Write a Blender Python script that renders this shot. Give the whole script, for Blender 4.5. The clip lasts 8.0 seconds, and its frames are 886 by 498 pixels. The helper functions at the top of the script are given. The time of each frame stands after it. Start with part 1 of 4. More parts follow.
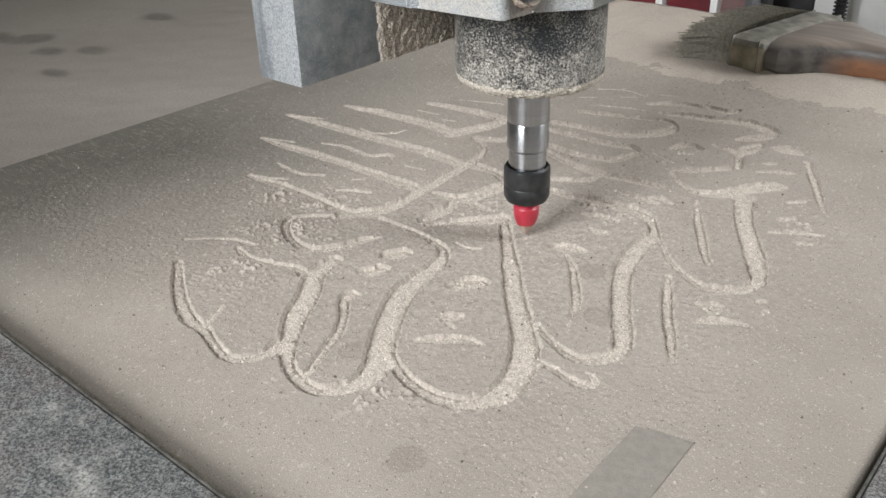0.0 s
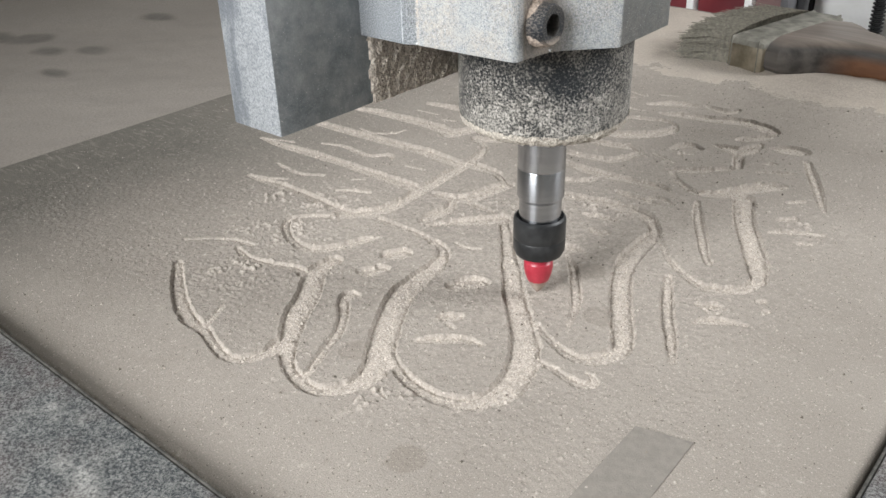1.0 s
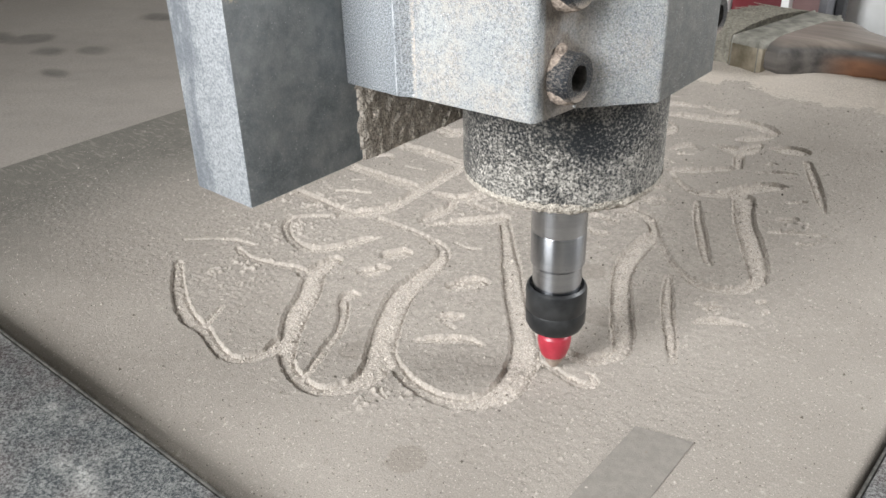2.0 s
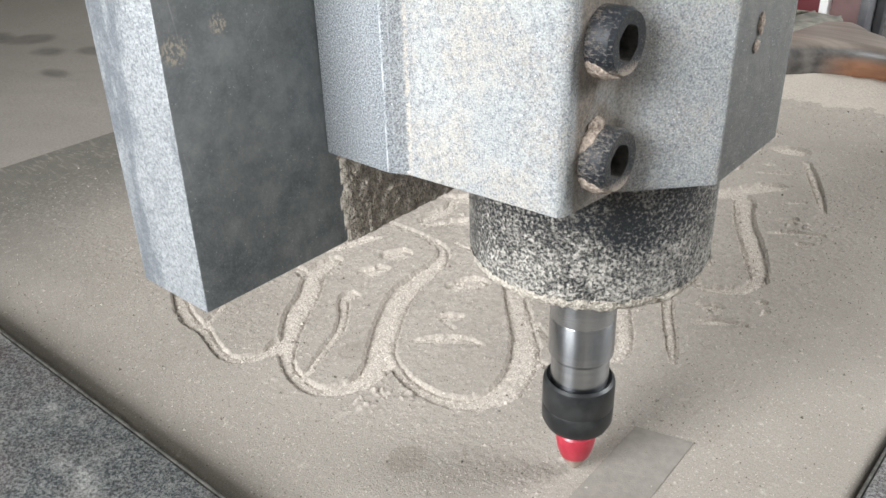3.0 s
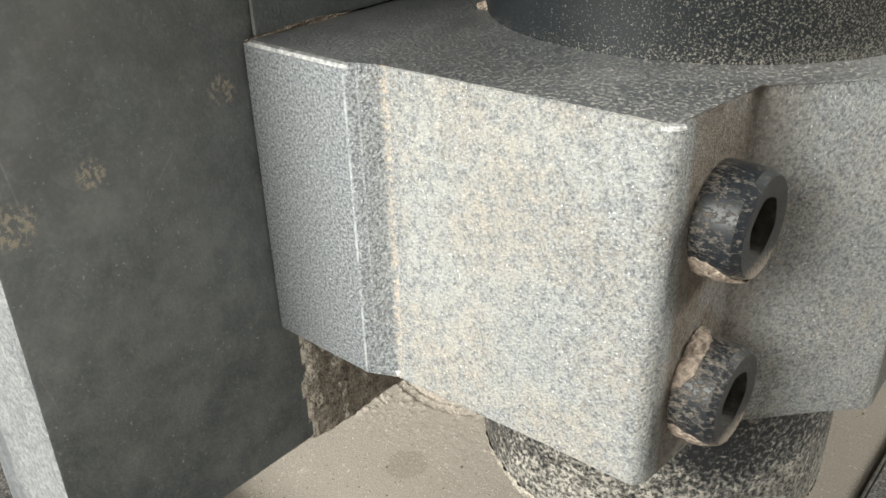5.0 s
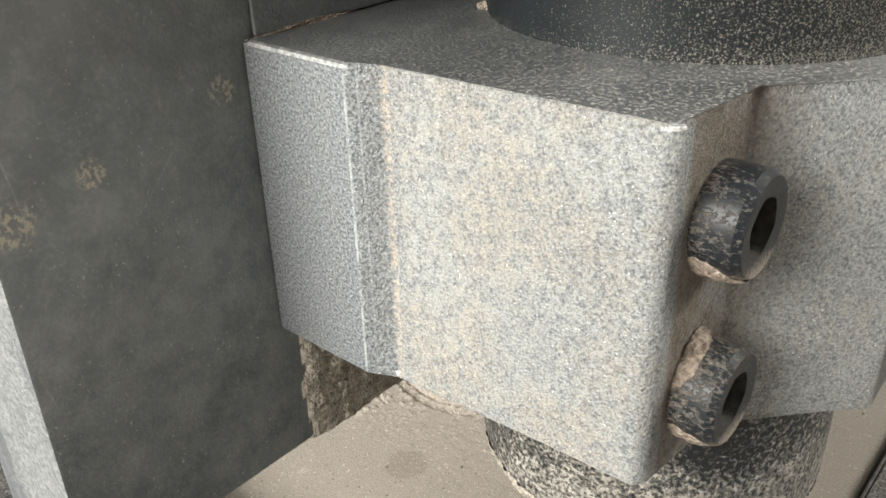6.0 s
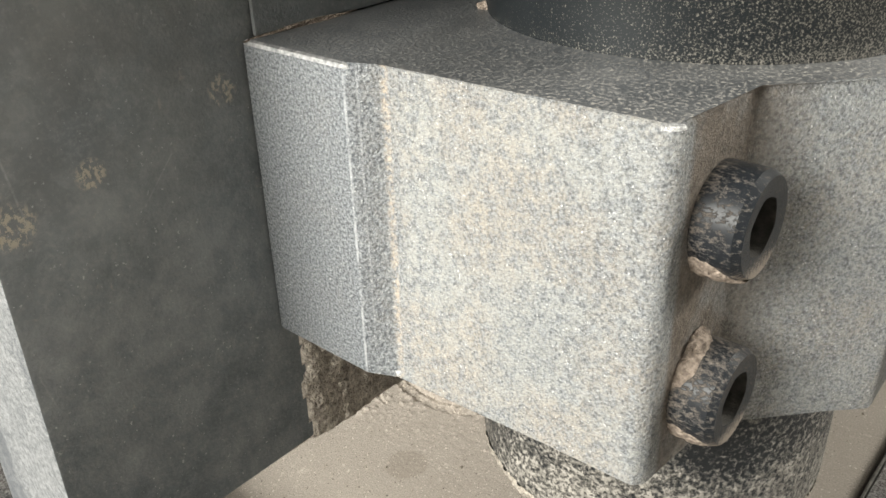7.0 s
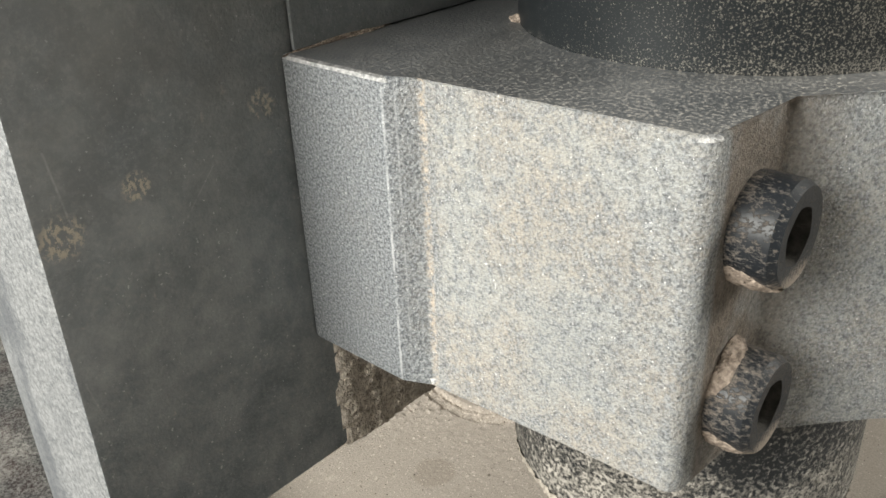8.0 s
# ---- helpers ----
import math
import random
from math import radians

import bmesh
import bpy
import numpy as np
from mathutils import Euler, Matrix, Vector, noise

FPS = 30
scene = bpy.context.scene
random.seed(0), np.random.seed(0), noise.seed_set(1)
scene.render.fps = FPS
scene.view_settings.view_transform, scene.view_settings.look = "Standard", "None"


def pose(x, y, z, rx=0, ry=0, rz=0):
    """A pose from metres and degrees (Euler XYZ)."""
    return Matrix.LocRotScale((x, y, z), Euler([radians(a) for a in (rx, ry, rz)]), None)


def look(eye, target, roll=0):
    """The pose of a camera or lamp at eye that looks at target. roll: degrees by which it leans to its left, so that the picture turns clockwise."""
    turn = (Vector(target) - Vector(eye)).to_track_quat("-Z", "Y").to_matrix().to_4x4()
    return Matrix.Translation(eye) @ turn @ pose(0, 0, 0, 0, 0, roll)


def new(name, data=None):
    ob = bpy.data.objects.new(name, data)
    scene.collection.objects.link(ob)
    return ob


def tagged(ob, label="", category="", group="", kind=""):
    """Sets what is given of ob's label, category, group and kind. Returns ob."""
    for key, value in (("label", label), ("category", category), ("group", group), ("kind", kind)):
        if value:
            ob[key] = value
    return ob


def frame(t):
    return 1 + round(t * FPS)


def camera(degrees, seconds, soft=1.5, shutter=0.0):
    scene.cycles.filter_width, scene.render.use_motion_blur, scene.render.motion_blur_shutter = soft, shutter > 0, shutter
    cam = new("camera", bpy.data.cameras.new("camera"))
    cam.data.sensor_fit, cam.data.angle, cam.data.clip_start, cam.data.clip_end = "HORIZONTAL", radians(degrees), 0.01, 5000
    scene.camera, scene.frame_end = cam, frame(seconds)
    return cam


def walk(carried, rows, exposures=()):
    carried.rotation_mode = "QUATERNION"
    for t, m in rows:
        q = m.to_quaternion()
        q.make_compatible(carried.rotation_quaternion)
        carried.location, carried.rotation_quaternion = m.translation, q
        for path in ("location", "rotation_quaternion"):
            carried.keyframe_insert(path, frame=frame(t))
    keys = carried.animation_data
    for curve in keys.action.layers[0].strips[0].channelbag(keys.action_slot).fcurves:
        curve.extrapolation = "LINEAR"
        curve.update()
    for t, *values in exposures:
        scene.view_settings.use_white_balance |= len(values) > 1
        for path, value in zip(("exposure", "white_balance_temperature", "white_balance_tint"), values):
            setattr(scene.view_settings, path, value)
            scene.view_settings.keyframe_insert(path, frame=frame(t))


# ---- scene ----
YAW = -40.4          # the machine's axes, degrees about z
EYE = 0.1967         # height of the lens over the carved board
cam = camera(54.35, 8.0, soft=1.5)


def aim(x, y, z, pitch, roll, yaw):
    return pose(x, y, z, 90 + pitch, roll, yaw)


walk(cam, [
    (0.0, aim(0, 0, EYE, -28.60, 1.48, 0)),
    (3.0, aim(0, 0, EYE, -28.58, 1.48, 0)),
    (3.5, aim(0, 0, EYE, -28.53, 1.48, 0)),
    (4.0, aim(0, 0, EYE, -28.42, 1.48, 0)),
    (4.4, aim(0, 0, EYE, -28.27, 1.48, 0)),
    (5.0, aim(0, 0, EYE, -28.25, 1.48, 0)),
    (7.2, aim(0, 0, EYE, -28.25, 1.48, 0)),
    (7.3, aim(0, 0, EYE, -28.25, 1.48, 0)),
    (7.4, aim(-0.0020, -0.0022, EYE + 0.0015, -27.49, 2.48, 1.49)),
    (7.5, aim(-0.0020, -0.0022, EYE + 0.0015, -27.49, 2.48, 1.49)),
    (7.75, aim(-0.0020, -0.0022, EYE + 0.0015, -27.49, 2.48, 1.49)),
    (8.0, aim(-0.0020, -0.0016, EYE + 0.0011, -27.66, 2.21, 1.17)),
], exposures=[(0.0, 0.0, 6530, 9.5), (1.0, 0.05, 6520, 9.5), (2.5, 0.21, 6450, 9), (3.3, 0.25, 6420, 8), (4.0, 0.18, 6450, 7), (4.4, 0.0, 6780, 5), (6.0, 0.03, 7220, 7.6), (7.3, 0.03, 7220, 7.6), (7.5, -0.06, 7200, 7.5), (8.0, -0.12, 7200, 7.5)])

# ---- light ----
world = bpy.data.worlds.new("workshop_air")
scene.world = world
world.use_nodes = True
sky = world.node_tree.nodes.new("ShaderNodeTexSky")
sky.sky_type, sky.sun_disc = "NISHITA", False
sky.sun_elevation, sky.sun_rotation = radians(40), radians(200)
world.node_tree.links.new(sky.outputs[0], world.node_tree.nodes["Background"].inputs[0])
world.node_tree.nodes["Background"].inputs[1].default_value = 0.1

TURN = pose(0, 0, 0, 0, 0, YAW)


def lamp(name, x, y, z, target, w, h, watts, colour):
    data = bpy.data.lights.new(name, "AREA")
    data.shape, data.size, data.size_y, data.energy, data.color = "RECTANGLE", w, h, watts, colour
    ob = new(name, data)
    ob.matrix_world = look(TURN @ Vector((x, y, z)), TURN @ Vector(target))
    return ob


# daylight in the doorway behind the operator and in a window beside the machine
lamp("doorway_daylight", -0.33, -1.38, 0.86, (-0.3, 0.35, 0.0), 1.05, 0.80, 82, (0.97, 0.985, 1.0))
lamp("window_daylight", 0.80, 0.95, 0.76, (-0.2, 0.45, 0.0), 0.56, 0.56, 19, (0.97, 0.985, 1.0))

# ---- materials ----


class Mat:
    """A node material under construction."""

    def __init__(self, name, rough=0.6, metal=0.0):
        self.m = bpy.data.materials.new(name)
        self.m.use_nodes = True
        self.t = self.m.node_tree
        self.b = self.t.nodes["Principled BSDF"]
        self.b.inputs["Roughness"].default_value = rough
        self.b.inputs["Metallic"].default_value = metal
        self.co = self.t.nodes.new("ShaderNodeTexCoord").outputs["Object"]

    def link(self, a, b):
        self.t.links.new(a, b)

    def noise(self, scale, detail=4.0, rough=0.6, stretch=None, out="Fac"):
        n = self.t.nodes.new("ShaderNodeTexNoise")
        n.inputs["Scale"].default_value, n.inputs["Detail"].default_value = scale, detail
        n.inputs["Roughness"].default_value = rough
        co = self.co
        if stretch:
            mp = self.t.nodes.new("ShaderNodeMapping")
            mp.inputs["Scale"].default_value = stretch
            self.link(co, mp.inputs[0])
            co = mp.outputs[0]
        self.link(co, n.inputs["Vector"])
        return n.outputs[out]

    def ramp(self, fac, *stops):
        r = self.t.nodes.new("ShaderNodeValToRGB")
        e = r.color_ramp.elements
        while len(e) < len(stops):
            e.new(0.5)
        for el, (p, c) in zip(e, stops):
            el.position = p
            el.color = (c, c, c, 1) if isinstance(c, (int, float)) else (*c, 1)
        self.link(fac, r.inputs[0])
        return r.outputs[0]

    def mix(self, fac, a, b, how="MIX"):
        n = self.t.nodes.new("ShaderNodeMix")
        n.data_type, n.blend_type = "RGBA", how
        for v, s in ((fac, n.inputs[0]), (a, n.inputs[6]), (b, n.inputs[7])):
            if isinstance(v, (int, float)):
                s.default_value = v
            elif isinstance(v, tuple):
                s.default_value = (*v, 1)
            else:
                self.link(v, s)
        return n.outputs[2]

    def math(self, op, a, b, clamp=False):
        n = self.t.nodes.new("ShaderNodeMath")
        n.operation, n.use_clamp = op, clamp
        for v, s in ((a, n.inputs[0]), (b, n.inputs[1])):
            if isinstance(v, (int, float)):
                s.default_value = v
            else:
                self.link(v, s)
        return n.outputs[0]

    def axis(self, which):
        n = self.t.nodes.new("ShaderNodeSeparateXYZ")
        self.link(self.co, n.inputs[0])
        return n.outputs[which]

    def span(self, v, lo, hi):
        n = self.t.nodes.new("ShaderNodeMapRange")
        n.inputs[1].default_value, n.inputs[2].default_value = lo, hi
        self.link(v, n.inputs[0])
        return n.outputs[0]

    def attr(self, name):
        n = self.t.nodes.new("ShaderNodeAttribute")
        n.attribute_name = name
        return n.outputs["Fac"]

    def colour(self, c):
        s = self.b.inputs["Base Color"]
        if isinstance(c, tuple):
            s.default_value = (*c, 1)
        else:
            self.link(c, s)
        return self

    def rough(self, c):
        self.link(c, self.b.inputs["Roughness"])
        return self

    def metal(self, c):
        self.link(c, self.b.inputs["Metallic"])
        return self

    def bump(self, height, metres, strength=1.0):
        n = self.t.nodes.new("ShaderNodeBump")
        n.inputs["Strength"].default_value, n.inputs["Distance"].default_value = strength, metres
        self.link(height, n.inputs["Height"])
        old = self.b.inputs["Normal"]
        if old.is_linked:
            self.link(old.links[0].from_socket, n.inputs["Normal"])
        self.link(n.outputs[0], old)
        return self


def make_mdf():
    k = Mat("mdf_dusted", 0.88)
    k.b.inputs["Specular IOR Level"].default_value = 0.2
    base = k.mix(k.ramp(k.noise(14, 5), (0.3, 0.0), (0.7, 1.0)), (0.286, 0.257, 0.227), (0.343, 0.311, 0.276))
    grain = k.noise(1900, 3, 0.7)
    base = k.mix(k.ramp(grain, (0.36, 0.0), (0.64, 1.0)), k.mix(1.0, base, (0.80, 0.795, 0.79), "MULTIPLY"), k.mix(1.0, base, (1.10, 1.095, 1.09), "MULTIPLY"))
    base = k.mix(k.ramp(k.noise(1000, 3, 0.6), (0.63, 0.0), (0.70, 0.85)), base, (0.58, 0.53, 0.465))
    base = k.mix(k.ramp(k.noise(620, 2), (0.275, 1.0), (0.315, 0.0)), base, (0.10, 0.088, 0.076))
    # dark olive fibreboard margin: soft shade along the edge put into its colour
    margin = k.math("MULTIPLY", k.attr("darkened"), k.ramp(k.noise(90, 5, 0.7), (0.30, 0.82), (0.62, 1.0)))
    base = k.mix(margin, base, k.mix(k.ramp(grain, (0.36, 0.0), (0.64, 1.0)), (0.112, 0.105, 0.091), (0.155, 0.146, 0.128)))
    dust = k.mix(k.ramp(k.noise(1300, 3, 0.7), (0.38, 0.0), (0.62, 1.0)), (0.35, 0.310, 0.270), (0.59, 0.530, 0.470))
    base = k.mix(k.attr("dust"), base, dust)
    base = k.mix(k.math("MULTIPLY", k.attr("stain"), k.ramp(k.noise(260, 3), (0.2, 0.6), (0.7, 1.0))), base, (0.15, 0.125, 0.10))
    k.colour(base)
    k.bump(k.noise(1500, 3, 0.75), 0.0006, 0.6)
    k.bump(k.noise(700, 3, 0.7), 0.0008, 0.4)
    return k.m


def make_bed():
    k = Mat("spoilboard_dusted", 0.88)
    base = k.mix(k.ramp(k.noise(5, 5), (0.3, 0.0), (0.7, 1.0)), (0.25, 0.225, 0.20), (0.305, 0.277, 0.248))
    base = k.mix(k.ramp(k.noise(700, 3), (0.4, 0.0), (0.7, 1.0)), base, (0.22, 0.197, 0.174))
    base = k.mix(k.math("MULTIPLY", k.attr("stain"), k.ramp(k.noise(60, 3), (0.2, 0.5), (0.7, 1.0))), base, (0.09, 0.082, 0.074))
    k.colour(base)
    k.bump(k.noise(500, 4), 0.0008, 0.5)
    return k.m


def make_heap():
    k = Mat("sawdust_loose", 0.95)
    c = k.mix(k.ramp(k.noise(900, 3), (0.3, 0.0), (0.7, 1.0)), (0.34, 0.298, 0.255), (0.60, 0.535, 0.462))
    c = k.mix(k.ramp(k.noise(25, 4), (0.35, 0.0), (0.65, 0.6)), c, (0.52, 0.455, 0.39))
    k.colour(c).bump(k.noise(900, 4, 0.8), 0.0012, 0.9)
    return k.m


def make_crumb(name, *stops):
    """Grains of sawdust, each of its own tone."""
    k = Mat(name, 0.95)
    k.colour(k.ramp(k.t.nodes.new("ShaderNodeNewGeometry").outputs["Random Per Island"], *stops))
    return k.m


def make_cast():
    """Bead-blasted aluminium under a film of pale dust."""
    k = Mat("aluminium_blasted", 0.5)
    fine = k.noise(2300, 3, 0.7)
    alu = k.mix(k.ramp(fine, (0.38, 0.0), (0.64, 1.0)), (0.088, 0.102, 0.118), (0.40, 0.426, 0.45))
    film = k.math("MULTIPLY", k.ramp(k.noise(30, 4, 0.6), (0.28, 0.62), (0.60, 1.0)), k.ramp(k.noise(2700, 3, 0.7), (0.36, 0.38), (0.60, 1.0)))
    film = k.math("MULTIPLY", film, k.ramp(k.axis("X"), (0.016, 0.14), (0.0200, 0.05), (0.0230, 0.07), (0.0246, 0.85), (0.060, 0.92), (0.0655, 0.60)))
    seam = k.math("MULTIPLY", k.span(k.math("ABSOLUTE", k.math("SUBTRACT", k.axis("X"), 0.0243), 0.0), 0.0008, 0.0002),
                  k.span(k.math("ABSOLUTE", k.math("SUBTRACT", k.axis("Y"), 0.0431), 0.0), 0.003, 0.0015))
    seam = k.math("MULTIPLY", seam, k.math("MULTIPLY", k.ramp(k.noise(1500, 3, 0.7), (0.38, 0.0), (0.62, 1.0)), k.ramp(k.noise(120, 2), (0.3, 0.5), (0.6, 1.0))))
    tone = k.mix(k.ramp(k.noise(75, 4), (0.42, 0.0), (0.60, 1.0)), (0.515, 0.515, 0.485), (0.525, 0.475, 0.405))
    c = k.mix(k.math("MULTIPLY", film, k.ramp(k.noise(750, 4, 0.75), (0.41, 0.30), (0.57, 1.0))), alu, tone)
    c = k.mix(k.math("MULTIPLY", seam, 0.9), c, (0.62, 0.53, 0.43))
    # the step between flange and arm: rubbed bright along its edge, scored beside it
    for x, w, level in ((0.0199, 0.00028, 0.62), (0.0214, 0.00016, 0.30)):
        crease = k.span(k.math("ABSOLUTE", k.math("SUBTRACT", k.axis("X"), x), 0.0), w, w * 0.3)
        crease = k.math("MULTIPLY", k.math("MULTIPLY", crease, k.ramp(k.noise(420, 3, 0.7, (1, 1, 0.4)), (0.38, 0.1), (0.56, level))), k.span(k.axis("Y"), 0.046, 0.044))
        c = k.mix(crease, c, (0.66, 0.68, 0.70))
    # the nose's outermost face is mixed to a smoother, darker grey
    darkened = k.math("MULTIPLY", k.span(k.axis("Y"), 0.0782, 0.0792), k.span(k.axis("X"), 0.0795, 0.0804))
    c = k.mix(k.math("MULTIPLY", darkened, 0.88), c, k.mix(k.ramp(k.noise(300, 3), (0.4, 0.0), (0.66, 1.0)), (0.105, 0.108, 0.106), (0.155, 0.153, 0.142)))
    glint = k.math("MULTIPLY", k.ramp(k.noise(2600, 2, 0.6), (0.66, 0.0), (0.71, 1.0)), k.ramp(k.noise(500, 2), (0.42, 0.3), (0.58, 1.0)))
    c = k.mix(glint, c, (0.86, 0.87, 0.87))
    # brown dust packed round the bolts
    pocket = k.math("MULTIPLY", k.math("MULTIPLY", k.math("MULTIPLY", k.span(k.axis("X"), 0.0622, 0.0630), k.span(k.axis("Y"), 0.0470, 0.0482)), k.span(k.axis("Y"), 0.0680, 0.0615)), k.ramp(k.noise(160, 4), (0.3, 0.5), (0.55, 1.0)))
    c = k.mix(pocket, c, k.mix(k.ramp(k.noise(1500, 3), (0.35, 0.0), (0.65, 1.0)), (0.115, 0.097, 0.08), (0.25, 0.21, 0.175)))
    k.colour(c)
    k.metal(k.ramp(k.math("MAXIMUM", film, pocket), (0.0, 0.22), (0.6, 0.0)))
    k.rough(k.ramp(fine, (0.3, 0.62), (0.7, 0.38)))
    k.bump(k.noise(2800, 3, 0.7), 0.0004, 0.9)
    return k.m


def make_milled():
    """The clamp's bare machined top."""
    k = Mat("aluminium_milled", 0.42, 0.9)
    c = k.mix(k.ramp(k.noise(60, 4), (0.35, 0.0), (0.65, 1.0)), (0.24, 0.258, 0.275), (0.36, 0.372, 0.383))
    dust = k.math("MULTIPLY", k.ramp(k.noise(1900, 4, 0.75), (0.50, 0.0), (0.64, 0.6)), k.span(k.axis("X"), -0.03, 0.05))
    k.colour(k.mix(dust, c, (0.50, 0.45, 0.39))).metal(k.ramp(dust, (0.0, 0.85), (0.6, 0.0)))
    k.bump(k.noise(1900, 2), 0.0004, 0.5)
    return k.m


def make_plate_dark():
    k = Mat("plate_blackened", 0.5, 0.35)
    c = k.mix(k.ramp(k.noise(26, 5, 0.65), (0.35, 0.0), (0.68, 1.0)), (0.165, 0.190, 0.208), (0.345, 0.362, 0.368))
    c = k.mix(k.ramp(k.noise(1300, 4, 0.8), (0.46, 0.0), (0.72, 0.55)), c, (0.40, 0.40, 0.39))
    c = k.mix(k.ramp(k.noise(520, 3, 0.7, (1, 1, 0.55)), (0.68, 0.0), (0.74, 0.7)), c, (0.42, 0.40, 0.37))
    c = k.mix(k.ramp(k.noise(170, 5, 0.7), (0.40, 0.6), (0.60, 0.0)), c, k.mix(1.0, c, (0.58, 0.60, 0.63), "MULTIPLY"))
    glint = k.math("MULTIPLY", k.ramp(k.noise(1500, 2, 0.6), (0.67, 0.0), (0.72, 0.7)), k.ramp(k.noise(110, 3), (0.40, 0.1), (0.60, 1.0)))
    c = k.mix(glint, c, (0.66, 0.67, 0.66))
    film = k.math("MULTIPLY", k.span(k.axis("Z"), 0.128, 0.165), k.ramp(k.noise(45, 4, 0.65), (0.3, 0.15), (0.65, 0.55)))
    c = k.mix(film, c, (0.17, 0.162, 0.15))
    specks = k.math("MULTIPLY", k.ramp(k.noise(60, 2), (0.72, 0.0), (0.80, 0.6)), k.ramp(k.noise(1600, 2), (0.52, 0.0), (0.60, 1.0)))
    for y, z, r in ((0.0357, 0.1599, 0.0026), (0.0145, 0.1544, 0.0024), (0.0035, 0.1512, 0.0034)):
        spot = k.span(k.math("ADD", k.math("POWER", k.math("SUBTRACT", k.axis("Y"), y), 2.0), k.math("POWER", k.math("SUBTRACT", k.axis("Z"), z), 2.0)), r * r, 0.4 * r * r)
        specks = k.math("MAXIMUM", specks, k.math("MULTIPLY", spot, k.ramp(k.noise(1500, 3, 0.7, (1, 1, 0.7)), (0.49, 0.0), (0.56, 1.0))))
    c = k.mix(k.math("MULTIPLY", specks, 0.9), c, (0.50, 0.44, 0.36))
    for y, z, lean, half_len in ((0.0046, 0.1560, 0.12, 0.0065), (0.0235, 0.1505, -0.9, 0.0030), (0.0020, 0.1275, 0.2, 0.0030)):
        off = k.math("ABSOLUTE", k.math("SUBTRACT", k.math("SUBTRACT", k.axis("Y"), y), k.math("MULTIPLY", k.math("SUBTRACT", k.axis("Z"), z), -lean)), 0.0)
        run = k.math("LESS_THAN", k.math("ABSOLUTE", k.math("SUBTRACT", k.axis("Z"), z), 0.0), half_len)
        c = k.mix(k.math("MULTIPLY", k.math("MULTIPLY", k.math("MULTIPLY", k.span(off, 0.00022, 0.00005), 0.6), run), k.ramp(k.noise(900, 2), (0.35, 0.2), (0.6, 1.0))), c, (0.38, 0.38, 0.38))
    k.colour(c).rough(k.ramp(k.noise(40, 4), (0.3, 0.42), (0.7, 0.6)))
    k.bump(k.noise(1700, 3), 0.0003, 0.5)
    return k.m


def make_plate_edge():
    k = Mat("plate_sawn_edge", 0.42)
    c = k.mix(k.ramp(k.noise(1500, 3, 0.7), (0.34, 0.0), (0.66, 1.0)), (0.225, 0.243, 0.26), (0.52, 0.54, 0.56))
    side = k.span(k.axis("X"), -0.013, -0.0225)
    streak = k.ramp(k.math("ADD", k.noise(90, 5, 0.7, (1.0, 1.0, 0.30)), k.math("MULTIPLY", side, 0.16)), (0.54, 0.0), (0.68, 1.0))
    c = k.mix(k.math("MULTIPLY", streak, 0.7), c, (0.11, 0.125, 0.145))
    k.colour(c).metal(k.ramp(streak, (0.0, 0.4), (1.0, 0.3)))
    k.bump(k.noise(2200, 3), 0.0004, 0.6)
    return k.m


def make_spindle():
    """Black paint, flecked with dust that thickens towards the nose."""
    k = Mat("black_paint_dust_flecked", 0.5)
    low = k.span(k.axis("Z"), 0.112, 0.082)
    patch = k.ramp(k.noise(60, 4, 0.6), (0.36, 0.0), (0.64, 1.0))
    # a wiped patch on the side, and swirled streaks about it
    away = k.math("ADD", k.math("POWER", k.math("DIVIDE", k.math("SUBTRACT", k.axis("Y"), 0.0790), 0.011), 2.0), k.math("POWER", k.math("DIVIDE", k.math("SUBTRACT", k.axis("Z"), 0.1045), 0.0080), 2.0))
    wiped = k.math("MULTIPLY", k.math("MULTIPLY", k.span(k.math("ADD", away, k.math("MULTIPLY", k.noise(220, 4, 0.7, (1, 1, 2.5)), 2.4)), 2.6, 0.9), k.span(k.axis("X"), 0.050, 0.056)), 0.085)
    lvl = k.math("SUBTRACT", k.math("ADD", k.math("MULTIPLY", low, 0.11), k.math("MULTIPLY", patch, 0.13)), 0.052)
    fleck = k.math("SUBTRACT", k.math("ADD", k.noise(1250, 4, 0.7), lvl), wiped)
    on = k.ramp(fleck, (0.475, 0.0), (0.64, 1.0))
    pale = k.mix(k.ramp(k.noise(600, 2), (0.35, 0.0), (0.65, 1.0)), (0.22, 0.21, 0.188), (0.45, 0.425, 0.385))
    k.colour(k.mix(on, (0.015, 0.018, 0.021), pale))
    k.rough(k.ramp(on, (0.0, 0.42), (1.0, 0.95)))
    k.bump(on, 0.0007, 0.8)
    return k.m


def make_barrel():
    k = Mat("black_paint_fine_dust", 0.42)
    k.b.inputs["Specular IOR Level"].default_value = 0.3
    side = k.span(k.axis("X"), 0.030, 0.072)
    ring = k.math("MULTIPLY", k.span(k.axis("Z"), 0.1690, 0.1662), 0.055)
    amount = k.math("ADD", k.math("ADD", k.noise(3600, 3, 0.65), k.math("MULTIPLY", side, 0.15)), ring)
    amount = k.math("ADD", amount, k.math("MULTIPLY", k.noise(40, 3), 0.08))
    on = k.ramp(amount, (0.67, 0.0), (0.86, 0.6))
    k.colour(k.mix(on, (0.013, 0.016, 0.018), (0.42, 0.39, 0.34)))
    k.rough(k.ramp(on, (0.0, 0.4), (1.0, 0.9)))
    return k.m


